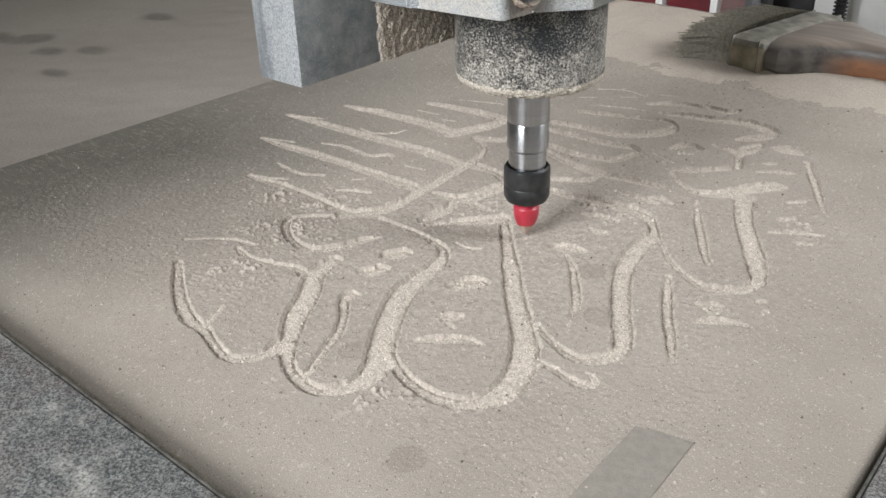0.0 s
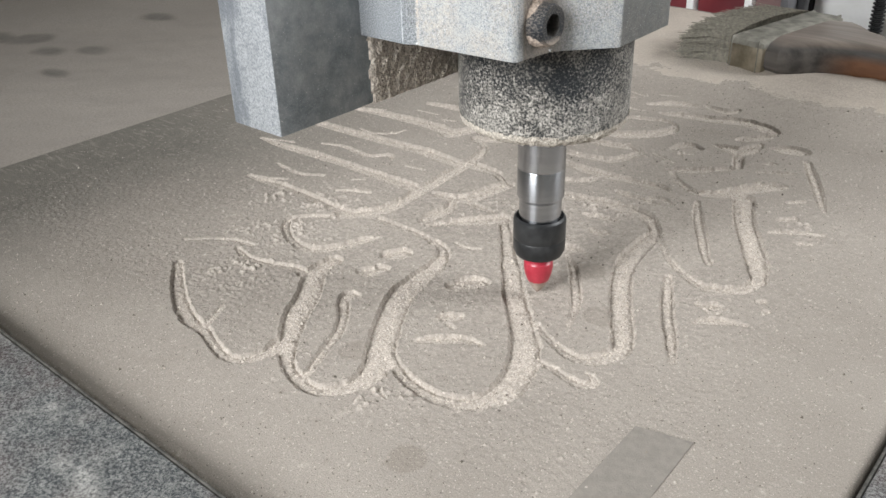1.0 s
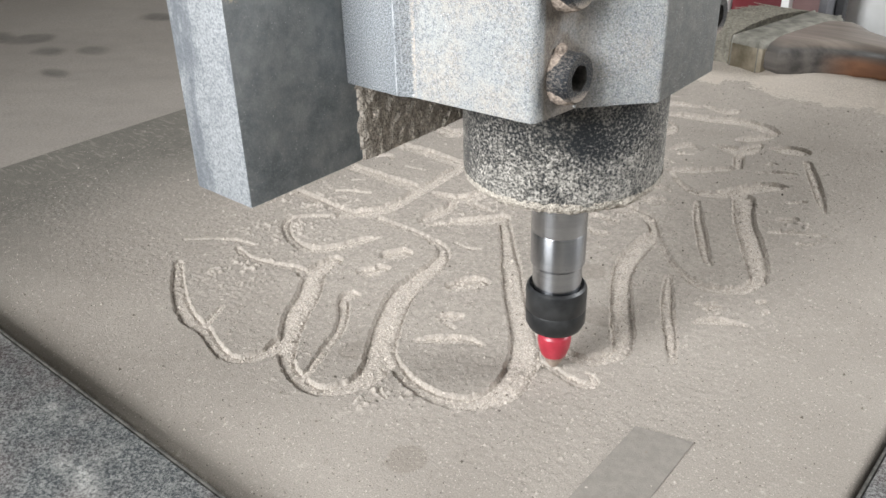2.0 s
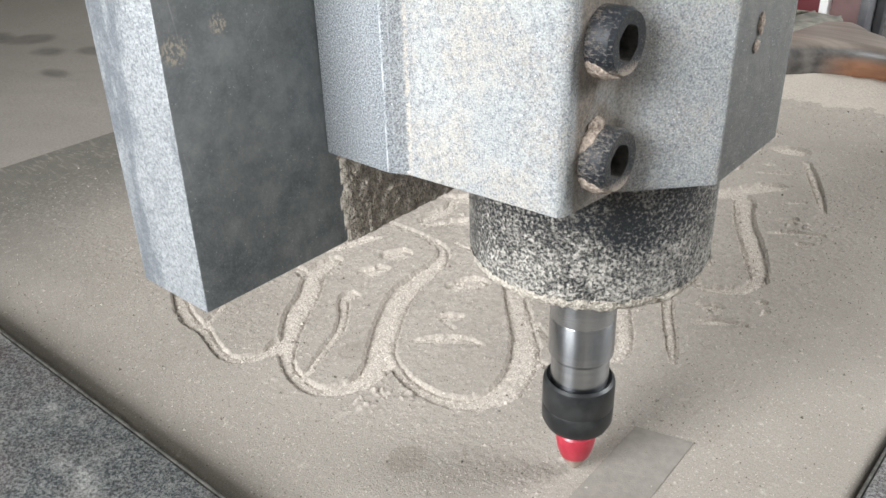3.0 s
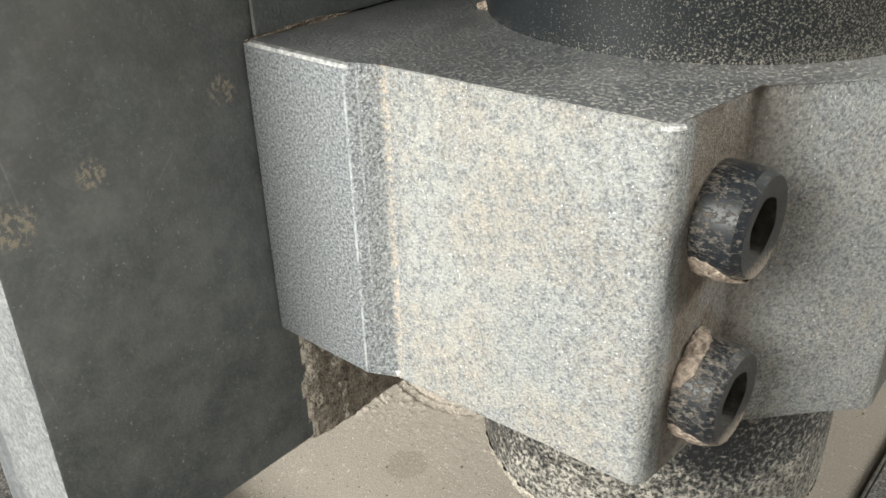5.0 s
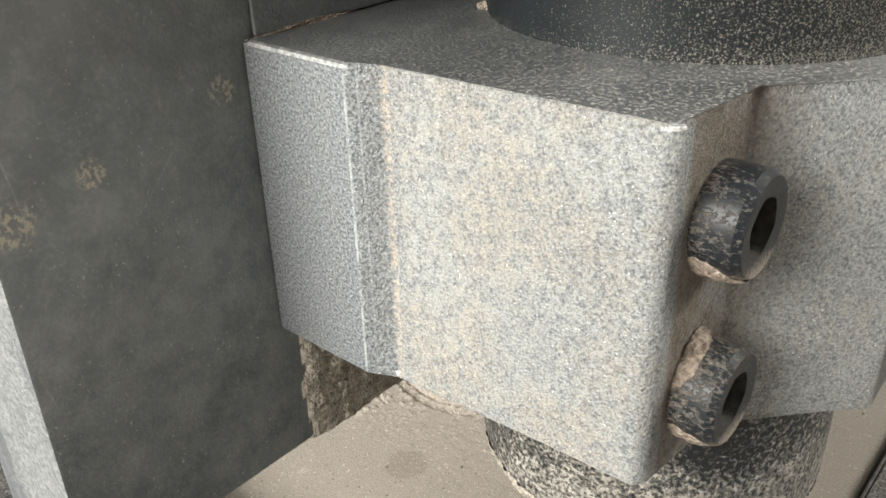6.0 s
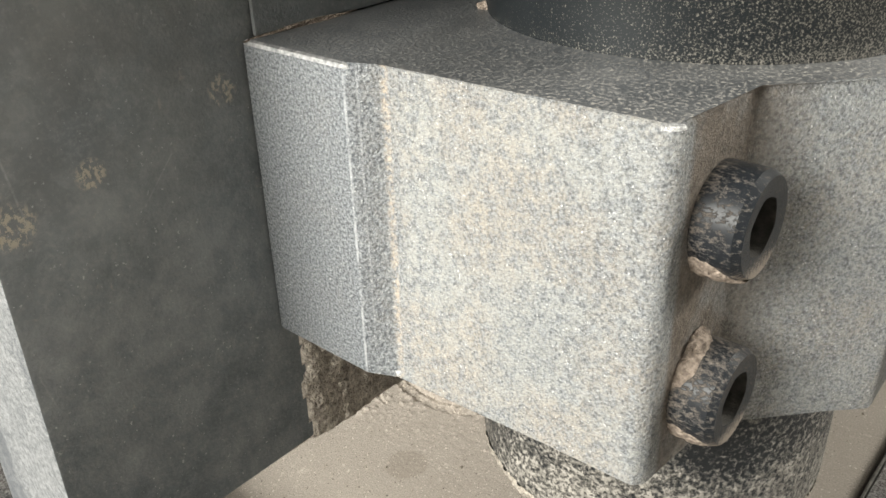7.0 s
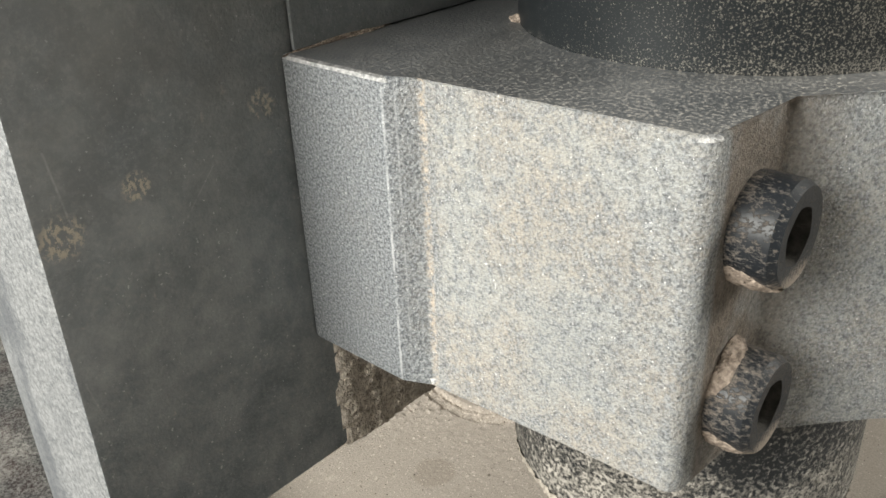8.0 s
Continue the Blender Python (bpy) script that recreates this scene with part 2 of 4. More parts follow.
def make_rim():
    k = Mat("dust_crust", 0.95)
    c = k.mix(k.ramp(k.noise(1200, 3), (0.35, 0.0), (0.65, 1.0)), (0.31, 0.278, 0.235), (0.64, 0.585, 0.51))
    k.colour(c).bump(k.noise(1100, 3), 0.0012, 1.0)
    return k.m


def make_crust():
    k = Mat("dust_crust_shaded", 0.95)
    c = k.mix(k.ramp(k.noise(800, 3), (0.35, 0.0), (0.65, 1.0)), (0.33, 0.288, 0.245), (0.74, 0.67, 0.585))
    c = k.mix(k.ramp(k.noise(200, 3), (0.55, 0.0), (0.75, 0.5)), c, (0.18, 0.15, 0.122))
    k.colour(c).bump(k.noise(900, 3), 0.0014, 1.0)
    return k.m


def make_clump():
    k = Mat("dust_clump_brown", 0.95)
    c = k.mix(k.ramp(k.noise(1400, 3), (0.35, 0.0), (0.65, 1.0)), (0.19, 0.152, 0.124), (0.43, 0.355, 0.295))
    k.colour(c).bump(k.noise(1300, 3), 0.0008, 0.8)
    return k.m


def make_steel():
    k = Mat("ground_steel", 0.2, 1.0)
    c = k.mix(k.ramp(k.noise(900, 2, 0.5, (0.02, 0.02, 1.0)), (0.35, 0.0), (0.65, 1.0)), (0.42, 0.435, 0.46), (0.47, 0.485, 0.51))
    k.colour(c)
    k.b.inputs["Roughness"].default_value = 0.24
    tan = k.t.nodes.new("ShaderNodeTangent")
    tan.direction_type, tan.axis = "RADIAL", "Z"
    k.link(tan.outputs[0], k.b.inputs["Tangent"])
    k.b.inputs["Anisotropic"].default_value, k.b.inputs["Anisotropic Rotation"].default_value = 0.9, 0.25
    return k.m


def make_black_oxide():
    k = Mat("black_oxide_steel", 0.4, 0.25)
    c = k.mix(k.ramp(k.noise(180, 3), (0.4, 0.0), (0.7, 1.0)), (0.016, 0.017, 0.018), (0.035, 0.036, 0.037))
    k.colour(c).rough(k.ramp(k.noise(90, 3), (0.3, 0.32), (0.7, 0.5)))
    return k.m


def make_bolt(name, more):
    k = Mat(name, 0.5)
    z = k.axis("Z")
    lower = k.math("MULTIPLY", k.span(z, -0.0035, -0.0056), 0.34)
    back = k.math("MULTIPLY", k.span(k.axis("X"), 0.0060, 0.0005), 0.15)
    upper = k.math("MULTIPLY", k.span(z, 0.0005, 0.0062), 1.6 * more)
    amount = k.math("ADD", k.math("ADD", k.math("ADD", k.noise(1900, 4, 0.75, (0.6, 1, 1)), more), k.math("ADD", lower, upper)), back)
    on = k.ramp(amount, (0.54, 0.0), (0.80, 0.7))
    k.colour(k.mix(on, (0.013, 0.016, 0.020), (0.40, 0.34, 0.285)))
    k.b.inputs["Specular IOR Level"].default_value = 0.35
    k.rough(k.ramp(on, (0.0, 0.4), (1.0, 0.9))).bump(on, 0.0004, 0.6)
    return k.m


def make_red():
    k = Mat("red_lacquer", 0.35)
    k.colour(k.mix(k.ramp(k.noise(250, 3), (0.35, 0.0), (0.7, 1.0)), (0.31, 0.020, 0.036), (0.40, 0.036, 0.056)))
    return k.m


def make_cutter():
    k = Mat("carbide_with_dust", 0.5, 0.3)
    k.colour(k.mix(k.ramp(k.noise(500, 2), (0.35, 0.0), (0.65, 1.0)), (0.30, 0.23, 0.19), (0.46, 0.38, 0.32)))
    return k.m


def make_rail():
    k = Mat("dark_rail_dusty", 0.75)
    tone = k.mix(k.ramp(k.noise(26, 3), (0.42, 0.0), (0.60, 1.0)), (0.050, 0.064, 0.072), (0.110, 0.068, 0.066))
    c = k.mix(k.ramp(k.noise(1100, 4, 0.75), (0.42, 0.0), (0.60, 1.0)), k.mix(1.0, tone, (0.5, 0.5, 0.5), "MULTIPLY"), (0.245, 0.245, 0.235))
    c = k.mix(k.ramp(k.noise(260, 4, 0.7), (0.40, 0.5), (0.56, 0.0)), c, k.mix(1.0, c, (0.45, 0.46, 0.48), "MULTIPLY"))
    c = k.mix(k.math("MULTIPLY", k.ramp(k.noise(48, 4, 0.6), (0.54, 0.0), (0.68, 0.7)), k.ramp(k.noise(800, 3), (0.40, 0.1), (0.58, 1.0))), c, (0.46, 0.45, 0.42))
    k.colour(c).bump(k.noise(900, 4, 0.7), 0.0007, 0.8)
    return k.m


def make_plain(name, dark, light, rough=0.5, metal=0.0, scale=60, depth=0.0003, stretch=None):
    k = Mat(name, rough, metal)
    k.colour(k.mix(k.ramp(k.noise(scale, 4, 0.6, stretch), (0.35, 0.0), (0.65, 1.0)), dark, light))
    k.bump(k.noise(scale * 6, 3), depth, 0.5)
    return k.m


def make_handle():
    k = Mat("worn_varnished_wood", 0.4)
    grain = k.ramp(k.noise(130, 4, 0.6, (0.06, 1.0, 1.0)), (0.35, 0.0), (0.65, 1.0))
    wood = k.mix(grain, (0.155, 0.068, 0.038), (0.27, 0.128, 0.068))
    # near-black sides and a lighter brown top, split by height
    two_tone = k.mix(k.span(k.axis("Z"), 0.0185, 0.0205), k.mix(grain, (0.045, 0.042, 0.040), (0.13, 0.118, 0.108)), k.mix(grain, (0.135, 0.112, 0.094), (0.235, 0.195, 0.165)))
    worn = k.math("MULTIPLY", k.math("MULTIPLY", k.math("MULTIPLY", k.span(k.axis("X"), 0.030, 0.050), k.span(k.axis("X"), 0.110, 0.085)), k.span(k.axis("Z"), 0.0170, 0.0125)), k.ramp(k.noise(30, 3, 0.5, (0.5, 1, 1)), (0.36, 0.0), (0.50, 1.0)))
    k.colour(k.mix(worn, two_tone, wood)).bump(grain, 0.0003, 0.5)
    return k.m


MDF, BED, HEAP, CAST, MILLED = make_mdf(), make_bed(), make_heap(), make_cast(), make_milled()
CRUMB = make_crumb("sawdust_grains", (0.0, (0.09, 0.076, 0.062)), (0.26, (0.15, 0.128, 0.106)), (0.42, (0.36, 0.32, 0.28)), (0.80, (0.40, 0.357, 0.315)), (1.0, (0.49, 0.441, 0.387)))
GRAIN = make_crumb("sawdust_grains_pale", (0.0, (0.31, 0.272, 0.236)), (0.30, (0.42, 0.375, 0.330)), (1.0, (0.62, 0.560, 0.495)))
PLATE, EDGE, SPINDLE, RIM, CRUST = make_plate_dark(), make_plate_edge(), make_spindle(), make_rim(), make_crust()
STEEL, OXIDE, BOLT, RED, CUTTER, RAIL = make_steel(), make_black_oxide(), make_bolt("bolt_dusty_black", 0.0), make_red(), make_cutter(), make_rail()
BOLT_CAKED = make_bolt("bolt_caked_black", 0.025)
HANDLE, CLUMP, BARREL = make_handle(), make_clump(), make_barrel()
WORN = make_plain("worn_bright_edge", (0.30, 0.31, 0.32), (0.80, 0.80, 0.80), 0.35, 0.6, 900, 0.0006)
LIP = make_plain("dark_rail_worn_lip", (0.035, 0.034, 0.03), (0.10, 0.095, 0.085), 0.6, 0.2, 300)
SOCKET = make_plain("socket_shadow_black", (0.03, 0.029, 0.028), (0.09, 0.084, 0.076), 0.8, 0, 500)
BRISTLE = make_plain("grey_bristle", (0.135, 0.126, 0.102), (0.26, 0.24, 0.195), 0.8, 0, 400)
FERRULE = make_plain("tarnished_tin", (0.16, 0.14, 0.10), (0.36, 0.32, 0.25), 0.38, 0.7, 70)
GRIME = make_plain("grimy_tin_top", (0.10, 0.096, 0.080), (0.25, 0.24, 0.205), 0.7, 0.1, 90)
WALL = make_plain("limewashed_plaster", (0.34, 0.335, 0.32), (0.42, 0.415, 0.395), 0.9, 0, 6)
MAROON = make_plain("maroon_enamel", (0.115, 0.018, 0.024), (0.17, 0.028, 0.034), 0.4, 0, 25)
WHITE = make_plain("white_enamel", (0.82, 0.825, 0.815), (0.89, 0.895, 0.89), 0.45, 0, 40)
RUST = make_plain("red_brown_enamel", (0.13, 0.07, 0.07), (0.20, 0.12, 0.115), 0.5, 0, 30)
GREYPAINT = make_plain("grey_steel_paint", (0.10, 0.10, 0.11), (0.17, 0.17, 0.18), 0.5, 0.2, 40)
DARK = make_plain("black_enamel", (0.018, 0.018, 0.02), (0.035, 0.035, 0.038), 0.5, 0, 40)
TAPE = make_plain("brown_tape_film", (0.195, 0.177, 0.156), (0.235, 0.214, 0.189), 1.0, 0, 280, 0.0005)


# ---- mesh helpers ----


def mesh_of(name, bm, *mats, smooth=False):
    me = bpy.data.meshes.new(name)
    bmesh.ops.recalc_face_normals(bm, faces=bm.faces)
    bm.to_mesh(me)
    bm.free()
    for m in mats:
        me.materials.append(m)
    if smooth:
        me.polygons.foreach_set("use_smooth", [True] * len(me.polygons))
        me.set_sharp_from_angle(angle=radians(28))
    return me


def part(name, bm, material, parent, label="", smooth=True):
    mats = material if isinstance(material, tuple) else (material,)
    ob = new(name, mesh_of(name, bm, *mats, smooth=smooth))
    ob.parent = parent
    return tagged(ob, label)


def box(x0, x1, y0, y1, z0, z1, bevel=0.0):
    bm = bmesh.new()
    bmesh.ops.create_cube(bm, size=1, matrix=Matrix.Translation(((x0 + x1) / 2, (y0 + y1) / 2, (z0 + z1) / 2)) @ Matrix.Diagonal((x1 - x0, y1 - y0, z1 - z0, 1)))
    if bevel:
        bmesh.ops.bevel(bm, geom=bm.edges[:], offset=bevel, segments=2, affect="EDGES", profile=0.5)
    return bm


def prism(outline, z0, z1, bevel=0.0):
    bm = bmesh.new()
    low = [bm.verts.new((x, y, z0)) for x, y in outline]
    top = [bm.verts.new((x, y, z1)) for x, y in outline]
    n = len(outline)
    bm.faces.new(low)
    bm.faces.new(top)
    for i in range(n):
        bm.faces.new((low[i], low[(i + 1) % n], top[(i + 1) % n], top[i]))
    if bevel:
        bmesh.ops.bevel(bm, geom=bm.edges[:], offset=bevel, segments=2, affect="EDGES", profile=0.5)
    return bm


def lathe(profile, segments=96, cap=True):
    """Turn (radius, z) pairs about the z axis."""
    bm = bmesh.new()
    rings = []
    for r, z in profile:
        rings.append([bm.verts.new((r * math.cos(a), r * math.sin(a), z)) for a in (2 * math.pi * i / segments for i in range(segments))])
    for a, b in zip(rings, rings[1:]):
        for i in range(segments):
            j = (i + 1) % segments
            bm.faces.new((a[i], a[j], b[j], b[i]))
    if cap:
        bm.faces.new(rings[0])
        bm.faces.new(rings[-1])
    return bm


def moved(bm, m):
    bm.transform(m)
    return bm


def hills(x, y, scale, octaves=3):
    """Smooth random relief in about -1..1, from summed waves."""
    out = np.zeros(np.broadcast(x, y).shape)
    amp = 1.0
    for o in range(octaves):
        for i in range(7):
            a = hills.rng.uniform(0, 2 * math.pi)
            f = scale * (2 ** o) * hills.rng.uniform(0.6, 1.4)
            out = out + amp * np.sin((x * math.cos(a) + y * math.sin(a)) * f + hills.rng.uniform(0, 6.283)) / 3.7
        amp *= 0.6
    return out


hills.rng = np.random.RandomState(4)


def sheet(name, xs, ys, z, material, attrs=None, skirt=None):
    """A relief over the grid xs x ys; skirt: the level to which its sides go down."""
    nx, ny = len(xs), len(ys)
    gx, gy = np.meshgrid(xs, ys)
    co = np.stack([gx.ravel(), gy.ravel(), z.ravel()], 1)
    idx = np.arange(nx * ny).reshape(ny, nx)
    quads = np.stack([idx[:-1, :-1], idx[:-1, 1:], idx[1:, 1:], idx[1:, :-1]], -1)
    # neighbouring quads split along opposite diagonals
    quads[::2, ::2], quads[1::2, 1::2] = np.roll(quads[::2, ::2], 1, -1), np.roll(quads[1::2, 1::2], 1, -1)
    quads = quads.reshape(-1, 4)
    if skirt is not None:
        ring = np.concatenate([idx[0, :], idx[1:, -1], idx[-1, -2::-1], idx[-2:0:-1, 0]])
        base = co[ring].copy()
        base[:, 2] = skirt
        low = np.arange(len(ring)) + len(co)
        co = np.concatenate([co, base])
        quads = np.concatenate([quads, np.stack([ring, low, np.roll(low, -1), np.roll(ring, -1)], 1)])
    me = bpy.data.meshes.new(name)
    me.vertices.add(len(co))
    me.vertices.foreach_set("co", co.ravel())
    me.loops.add(quads.size)
    me.loops.foreach_set("vertex_index", quads.ravel())
    me.polygons.add(len(quads))
    me.polygons.foreach_set("loop_start", np.arange(len(quads)) * 4)
    me.update(calc_edges=True)
    me.validate()
    me.polygons.foreach_set("use_smooth", [True] * len(me.polygons))
    me.set_sharp_from_angle(angle=radians(60))
    for key, v in (attrs or {}).items():
        a = me.attributes.new(key, "FLOAT", "POINT")
        full = np.zeros(len(co))
        full[:nx * ny] = v.ravel()
        a.data.foreach_set("value", full)
    me.materials.append(material)
    ob = new(name, me)
    ob.matrix_world = TURN
    return ob


# ---- setting: machine bed, walls with a doorway, ceiling ----
BED_Z = -0.008
bx = np.concatenate([np.linspace(-1.3, -0.9, 20)[:-1], np.linspace(-0.9, -0.4, 160)[:-1], np.linspace(-0.4, 1.3, 60)])
by = np.concatenate([np.linspace(-1.4, 0.2, 40)[:-1], np.linspace(0.2, 0.804, 190)])
gx, gy = np.meshgrid(bx, by)
stain = np.zeros(gx.shape)
for sx, sy, rx, ry in ((-0.7915, 0.4805, 0.018, 0.012), (-0.823, 0.362, 0.020, 0.016), (-0.85, 0.345, 0.022, 0.012), (-0.763, 0.3475, 0.016, 0.011), (-0.736, 0.373, 0.017, 0.011), (-0.70, 0.318, 0.014, 0.008)):
    d = np.sqrt(((gx - sx) / rx) ** 2 + ((gy - sy) / ry) ** 2) + 0.25 * hills(gx, gy, 90, 2)
    stain = np.maximum(stain, np.clip(1.5 - 1.1 * d, 0, 0.8))
bed = sheet("floor", bx, by, BED_Z + 0.0006 * hills(gx, gy, 60), BED, {"stain": stain}, skirt=-0.14)
tagged(bed, "dusty beige spoilboard bed with dark oil stains", "machine bed", kind="structure")


def wall(name, x0, x1, y0, y1, z0, z1):
    ob = new(name, mesh_of(name, box(x0, x1, y0, y1, z0, z1), WALL))
    ob.matrix_world = TURN
    return tagged(ob, "unseen plain pale plastered workshop wall", "wall", kind="structure")


wall("wall_east_a", 0.82, 0.94, -1.4, 0.65, -0.14, 1.9)
wall("wall_east_b", 0.82, 0.94, 1.25, 1.4, -0.14, 1.9)
wall("wall_east_c", 0.82, 0.94, 0.65, 1.25, 1.10, 1.9)
wall("wall_east_d", 0.82, 0.94, 0.65, 1.25, -0.14, 0.50)
wall("wall_west", -1.42, -1.3, -1.4, 1.4, -0.14, 1.9)
# three unseen blocks, added to dim the board's sides and the near clamp
wall("light_block_west", -1.3, -0.45, -0.58, -0.50, 0.0, 1.9)
wall("light_block_east", 0.22, 0.30, -0.60, 0.16, 0.0, 1.9)
wall("light_block_return", -0.03, 0.22, -0.60, -0.54, 0.0, 1.9)
wall("wall_north", -1.42, 1.42, 1.4, 1.52, -0.14, 1.9)
wall("wall_south_a", -1.42, -1.06, -1.52, -1.4, -0.14, 1.9)
wall("wall_south_b", 0.14, 1.42, -1.52, -1.4, -0.14, 1.9)
wall("wall_south_c", -1.06, 0.14, -1.52, -1.4, 1.50, 1.9)
wall("wall_south_d", -1.06, 0.14, -1.52, -1.4, -0.14, 0.46)
low = new("floor_lower", mesh_of("floor_lower", box(-1.42, 1.42, 0.8, 1.42, -0.18, -0.14), BED))
low.matrix_world = TURN
tagged(low, "dusty lower deck behind the machine bed", "floor", kind="structure")
roof = new("ceiling", mesh_of("ceiling", box(-1.42, 1.42, -1.52, 1.52, 1.9, 2.0), WALL))
roof.matrix_world = TURN
tagged(roof, "plain pale workshop ceiling", "ceiling", kind="structure")

# ---- rails along the bed ----


def rail(x0, x1, y0, y1, top, lip, label):
    """A flat bar with a thin worn lip along the side that meets the board."""
    root = new("clamping_rail")
    root.matrix_world = TURN
    tagged(root, label, "clamping rail", "rails round the board")
    part("bar", box(x0, x1, y0, y1, BED_Z, top, 0.0010), RAIL, root)
    part("lip", box(*lip, BED_Z, top + 0.0002, 0.0003), LIP, root, "worn pale edge of the bar")
    return root


rail(-0.62, -0.02, -0.05, 0.0998, 0.0086, (-0.62, -0.02, 0.1001, 0.1010), "dark speckled steel rail under dust along the board")
rail(-0.0326, 0.12, 0.106, 0.42, 0.0032, (-0.0338, -0.0328, 0.106, 0.42), "dark steel rail dusted grey beside the carved board")

# ---- the carved board ----
X0, X1, Y0, Y1 = -0.514, -0.0358, 0.1052, 0.607
xs = np.concatenate([np.arange(X0, -0.475, 0.0016), np.arange(-0.475, -0.06, 0.00042), np.arange(-0.06, X1 + 1e-4, 0.0009)])
ys = np.concatenate([np.arange(Y0, 0.15, 0.0007), np.arange(0.15, 0.50, 0.00042), np.arange(0.50, Y1 + 1e-4, 0.0007)])
gx, gy = np.meshgrid(xs, ys)
side, half_width = np.full(gx.shape, 9.0), np.full(gx.shape, 0.001)
COS, SIN = math.cos(radians(YAW)), math.sin(radians(YAW))


def carve(*points):
    """One stroke of the carved lettering: (x, y, half width) in millimetres, ahead of the lens, along a smooth line."""
    p = np.array(points, float) / 1000
    p = np.concatenate([[2 * p[0] - p[1]], p, [2 * p[-1] - p[-2]]])
    p[:, 2] = np.maximum(p[:, 2], 0.0005)
    for a, b, c, d in zip(p, p[1:], p[2:], p[3:]):
        n = max(2, int(np.hypot(*(c - b)[:2]) / 0.0004))
        for t in np.linspace(0, 1, n, endpoint=False):
            q = 0.5 * (2 * b + (c - a) * t + (2 * a - 5 * b + 4 * c - d) * t * t + (3 * b - a - 3 * c + d) * t ** 3)
            u, v = q[0] * COS + q[1] * SIN, -q[0] * SIN + q[1] * COS
            r = max(q[2], 0.0006) * (1 + 0.06 * noise.noise(Vector((u * 260, v * 260, 0))) + 0.09 * noise.noise(Vector((u * 1400, v * 1400, 3))))
            i0, i1 = np.searchsorted(xs, (u - 1.5 * r, u + 1.5 * r))
            j0, j1 = np.searchsorted(ys, (v - 1.5 * r, v + 1.5 * r))
            w = np.hypot(gx[j0:j1, i0:i1] - u, gy[j0:j1, i0:i1] - v) / r
            there, wide = side[j0:j1, i0:i1], half_width[j0:j1, i0:i1]
            nearer = w < there
            there[nearer] = w[nearer]
            wide[nearer] = r


carve((-130, 354, 2), (-125, 335, 3), (-118, 316, 3.5), (-111, 304, 3.5), (-104, 297, 3), (-99, 289, 2.5), (-93, 280, 2.5), (-88, 276, 2.5), (-81, 276, 3), (-74, 280, 3.5), (-70, 286, 4))
carve((-104, 301, 2), (-102, 306, 1.5), (-100, 315, 1))
carve((-56, 353, 4), (-63, 342, 5), (-64, 323, 5.5), (-67, 305, 5.5), (-67, 284, 4), (-65, 271, 3), (-59, 261, 3), (-52, 255, 3), (-44, 255, 3.5), (-36, 259, 4.5), (-31, 268, 5.5), (-29, 287, 6), (-27, 303, 6), (-23, 321, 6), (-15, 335, 5), (-7, 348, 4), (-5, 359, 3), (-8, 367, 2.5), (-20, 380, 2), (-32, 390, 2.5), (-43, 400, 2.5))
carve((-59, 399, 2), (-76, 400, 2), (-84, 397, 2), (-84, 386, 2.5), (-79, 374, 2.5), (-69, 364, 3), (-55, 366, 3.5), (-44, 372, 3), (-36, 374, 1))
carve((-133, 377, 0.8), (-118, 377, 0.8), (-108, 375, 1.2), (-98, 370, 1.5))
carve((-104, 366, 1.5), (-97, 357, 2), (-86, 351, 2), (-73, 346, 2.5), (-68, 340, 3))
carve((-42, 320, 1.5), (-46, 322, 3), (-48, 317, 2.8), (-47, 304, 2.5), (-48, 292, 2.2), (-52, 280, 2), (-56, 267, 1.8), (-58, 262, 1.5))
carve((-31, 356, 4), (-27, 357, 5), (-23, 358, 4.4))
carve((-42, 342, 3), (-38, 341, 4.2), (-33, 344, 3.6))
carve((-26, 278, 2.5), (-24, 271, 2.5), (-18, 259, 3), (-9, 250, 3.5), (0, 246, 4), (8, 246, 4.5), (17, 251, 5.5), (23, 262, 6), (27, 277, 6), (27, 297, 5.5), (26, 319, 5), (26, 344, 4.5), (26, 366, 3.5), (26, 387, 3))
carve((-0, 327, 4), (6, 329, 5.5), (12, 329, 4))
carve((-6, 302, 2), (-2, 302, 3), (2, 302, 2))
carve((-5, 299, 0.8), (-2, 295, 1), (-0, 293, 0.7))
carve((-16, 285, 1.2), (-8, 286, 2.8), (3, 285, 2.8), (11, 281, 1))
carve((1, 367, 0.7), (7, 361, 1.2), (14, 360, 0.8))
carve((32, 269, 1.5), (38, 263, 1.8), (43, 257, 2), (48, 254, 2.2), (51, 257, 1.5), (49, 262, 0.8))
carve((103, 307, 2), (108, 306, 3), (111, 305, 1.8))
carve((104, 304, 0.8), (106, 300, 0.9), (109, 300, 0.7))
carve((97, 294, 1.2), (106, 295, 2.8), (117, 291, 1.2))
carve((128, 308, 1.6), (130, 308, 2))
carve((126, 298, 0.8), (129, 301, 1.6))
carve((178, 453, 1.6), (184, 453, 1.6))
carve((170, 442, 1), (180, 441, 2.3), (190, 438, 1))
carve((173, 402, 1.4), (182, 403, 1.8))
carve((163, 383, 2.4), (170, 384, 2.2))
carve((153, 370, 1), (163, 370, 2.4), (177, 365, 1))
carve((163, 358, 1.6), (168, 357, 1.2))
carve((67, 395, 1.5), (75, 391, 2.6), (82, 386, 2))
carve((68, 379, 1.4), (71, 374, 2.4), (76, 374, 1.6))
carve((105, 594, 0.8), (125, 589, 1.2), (135, 576, 0.9))
carve((90, 577, 0.9), (100, 576, 0.8))
carve((146, 578, 0.8), (158, 573, 0.8))
carve((119, 575, 0.8), (129, 574, 0.8))
carve((97, 561, 0.8), (115, 554, 1.2), (129, 547, 0.8))
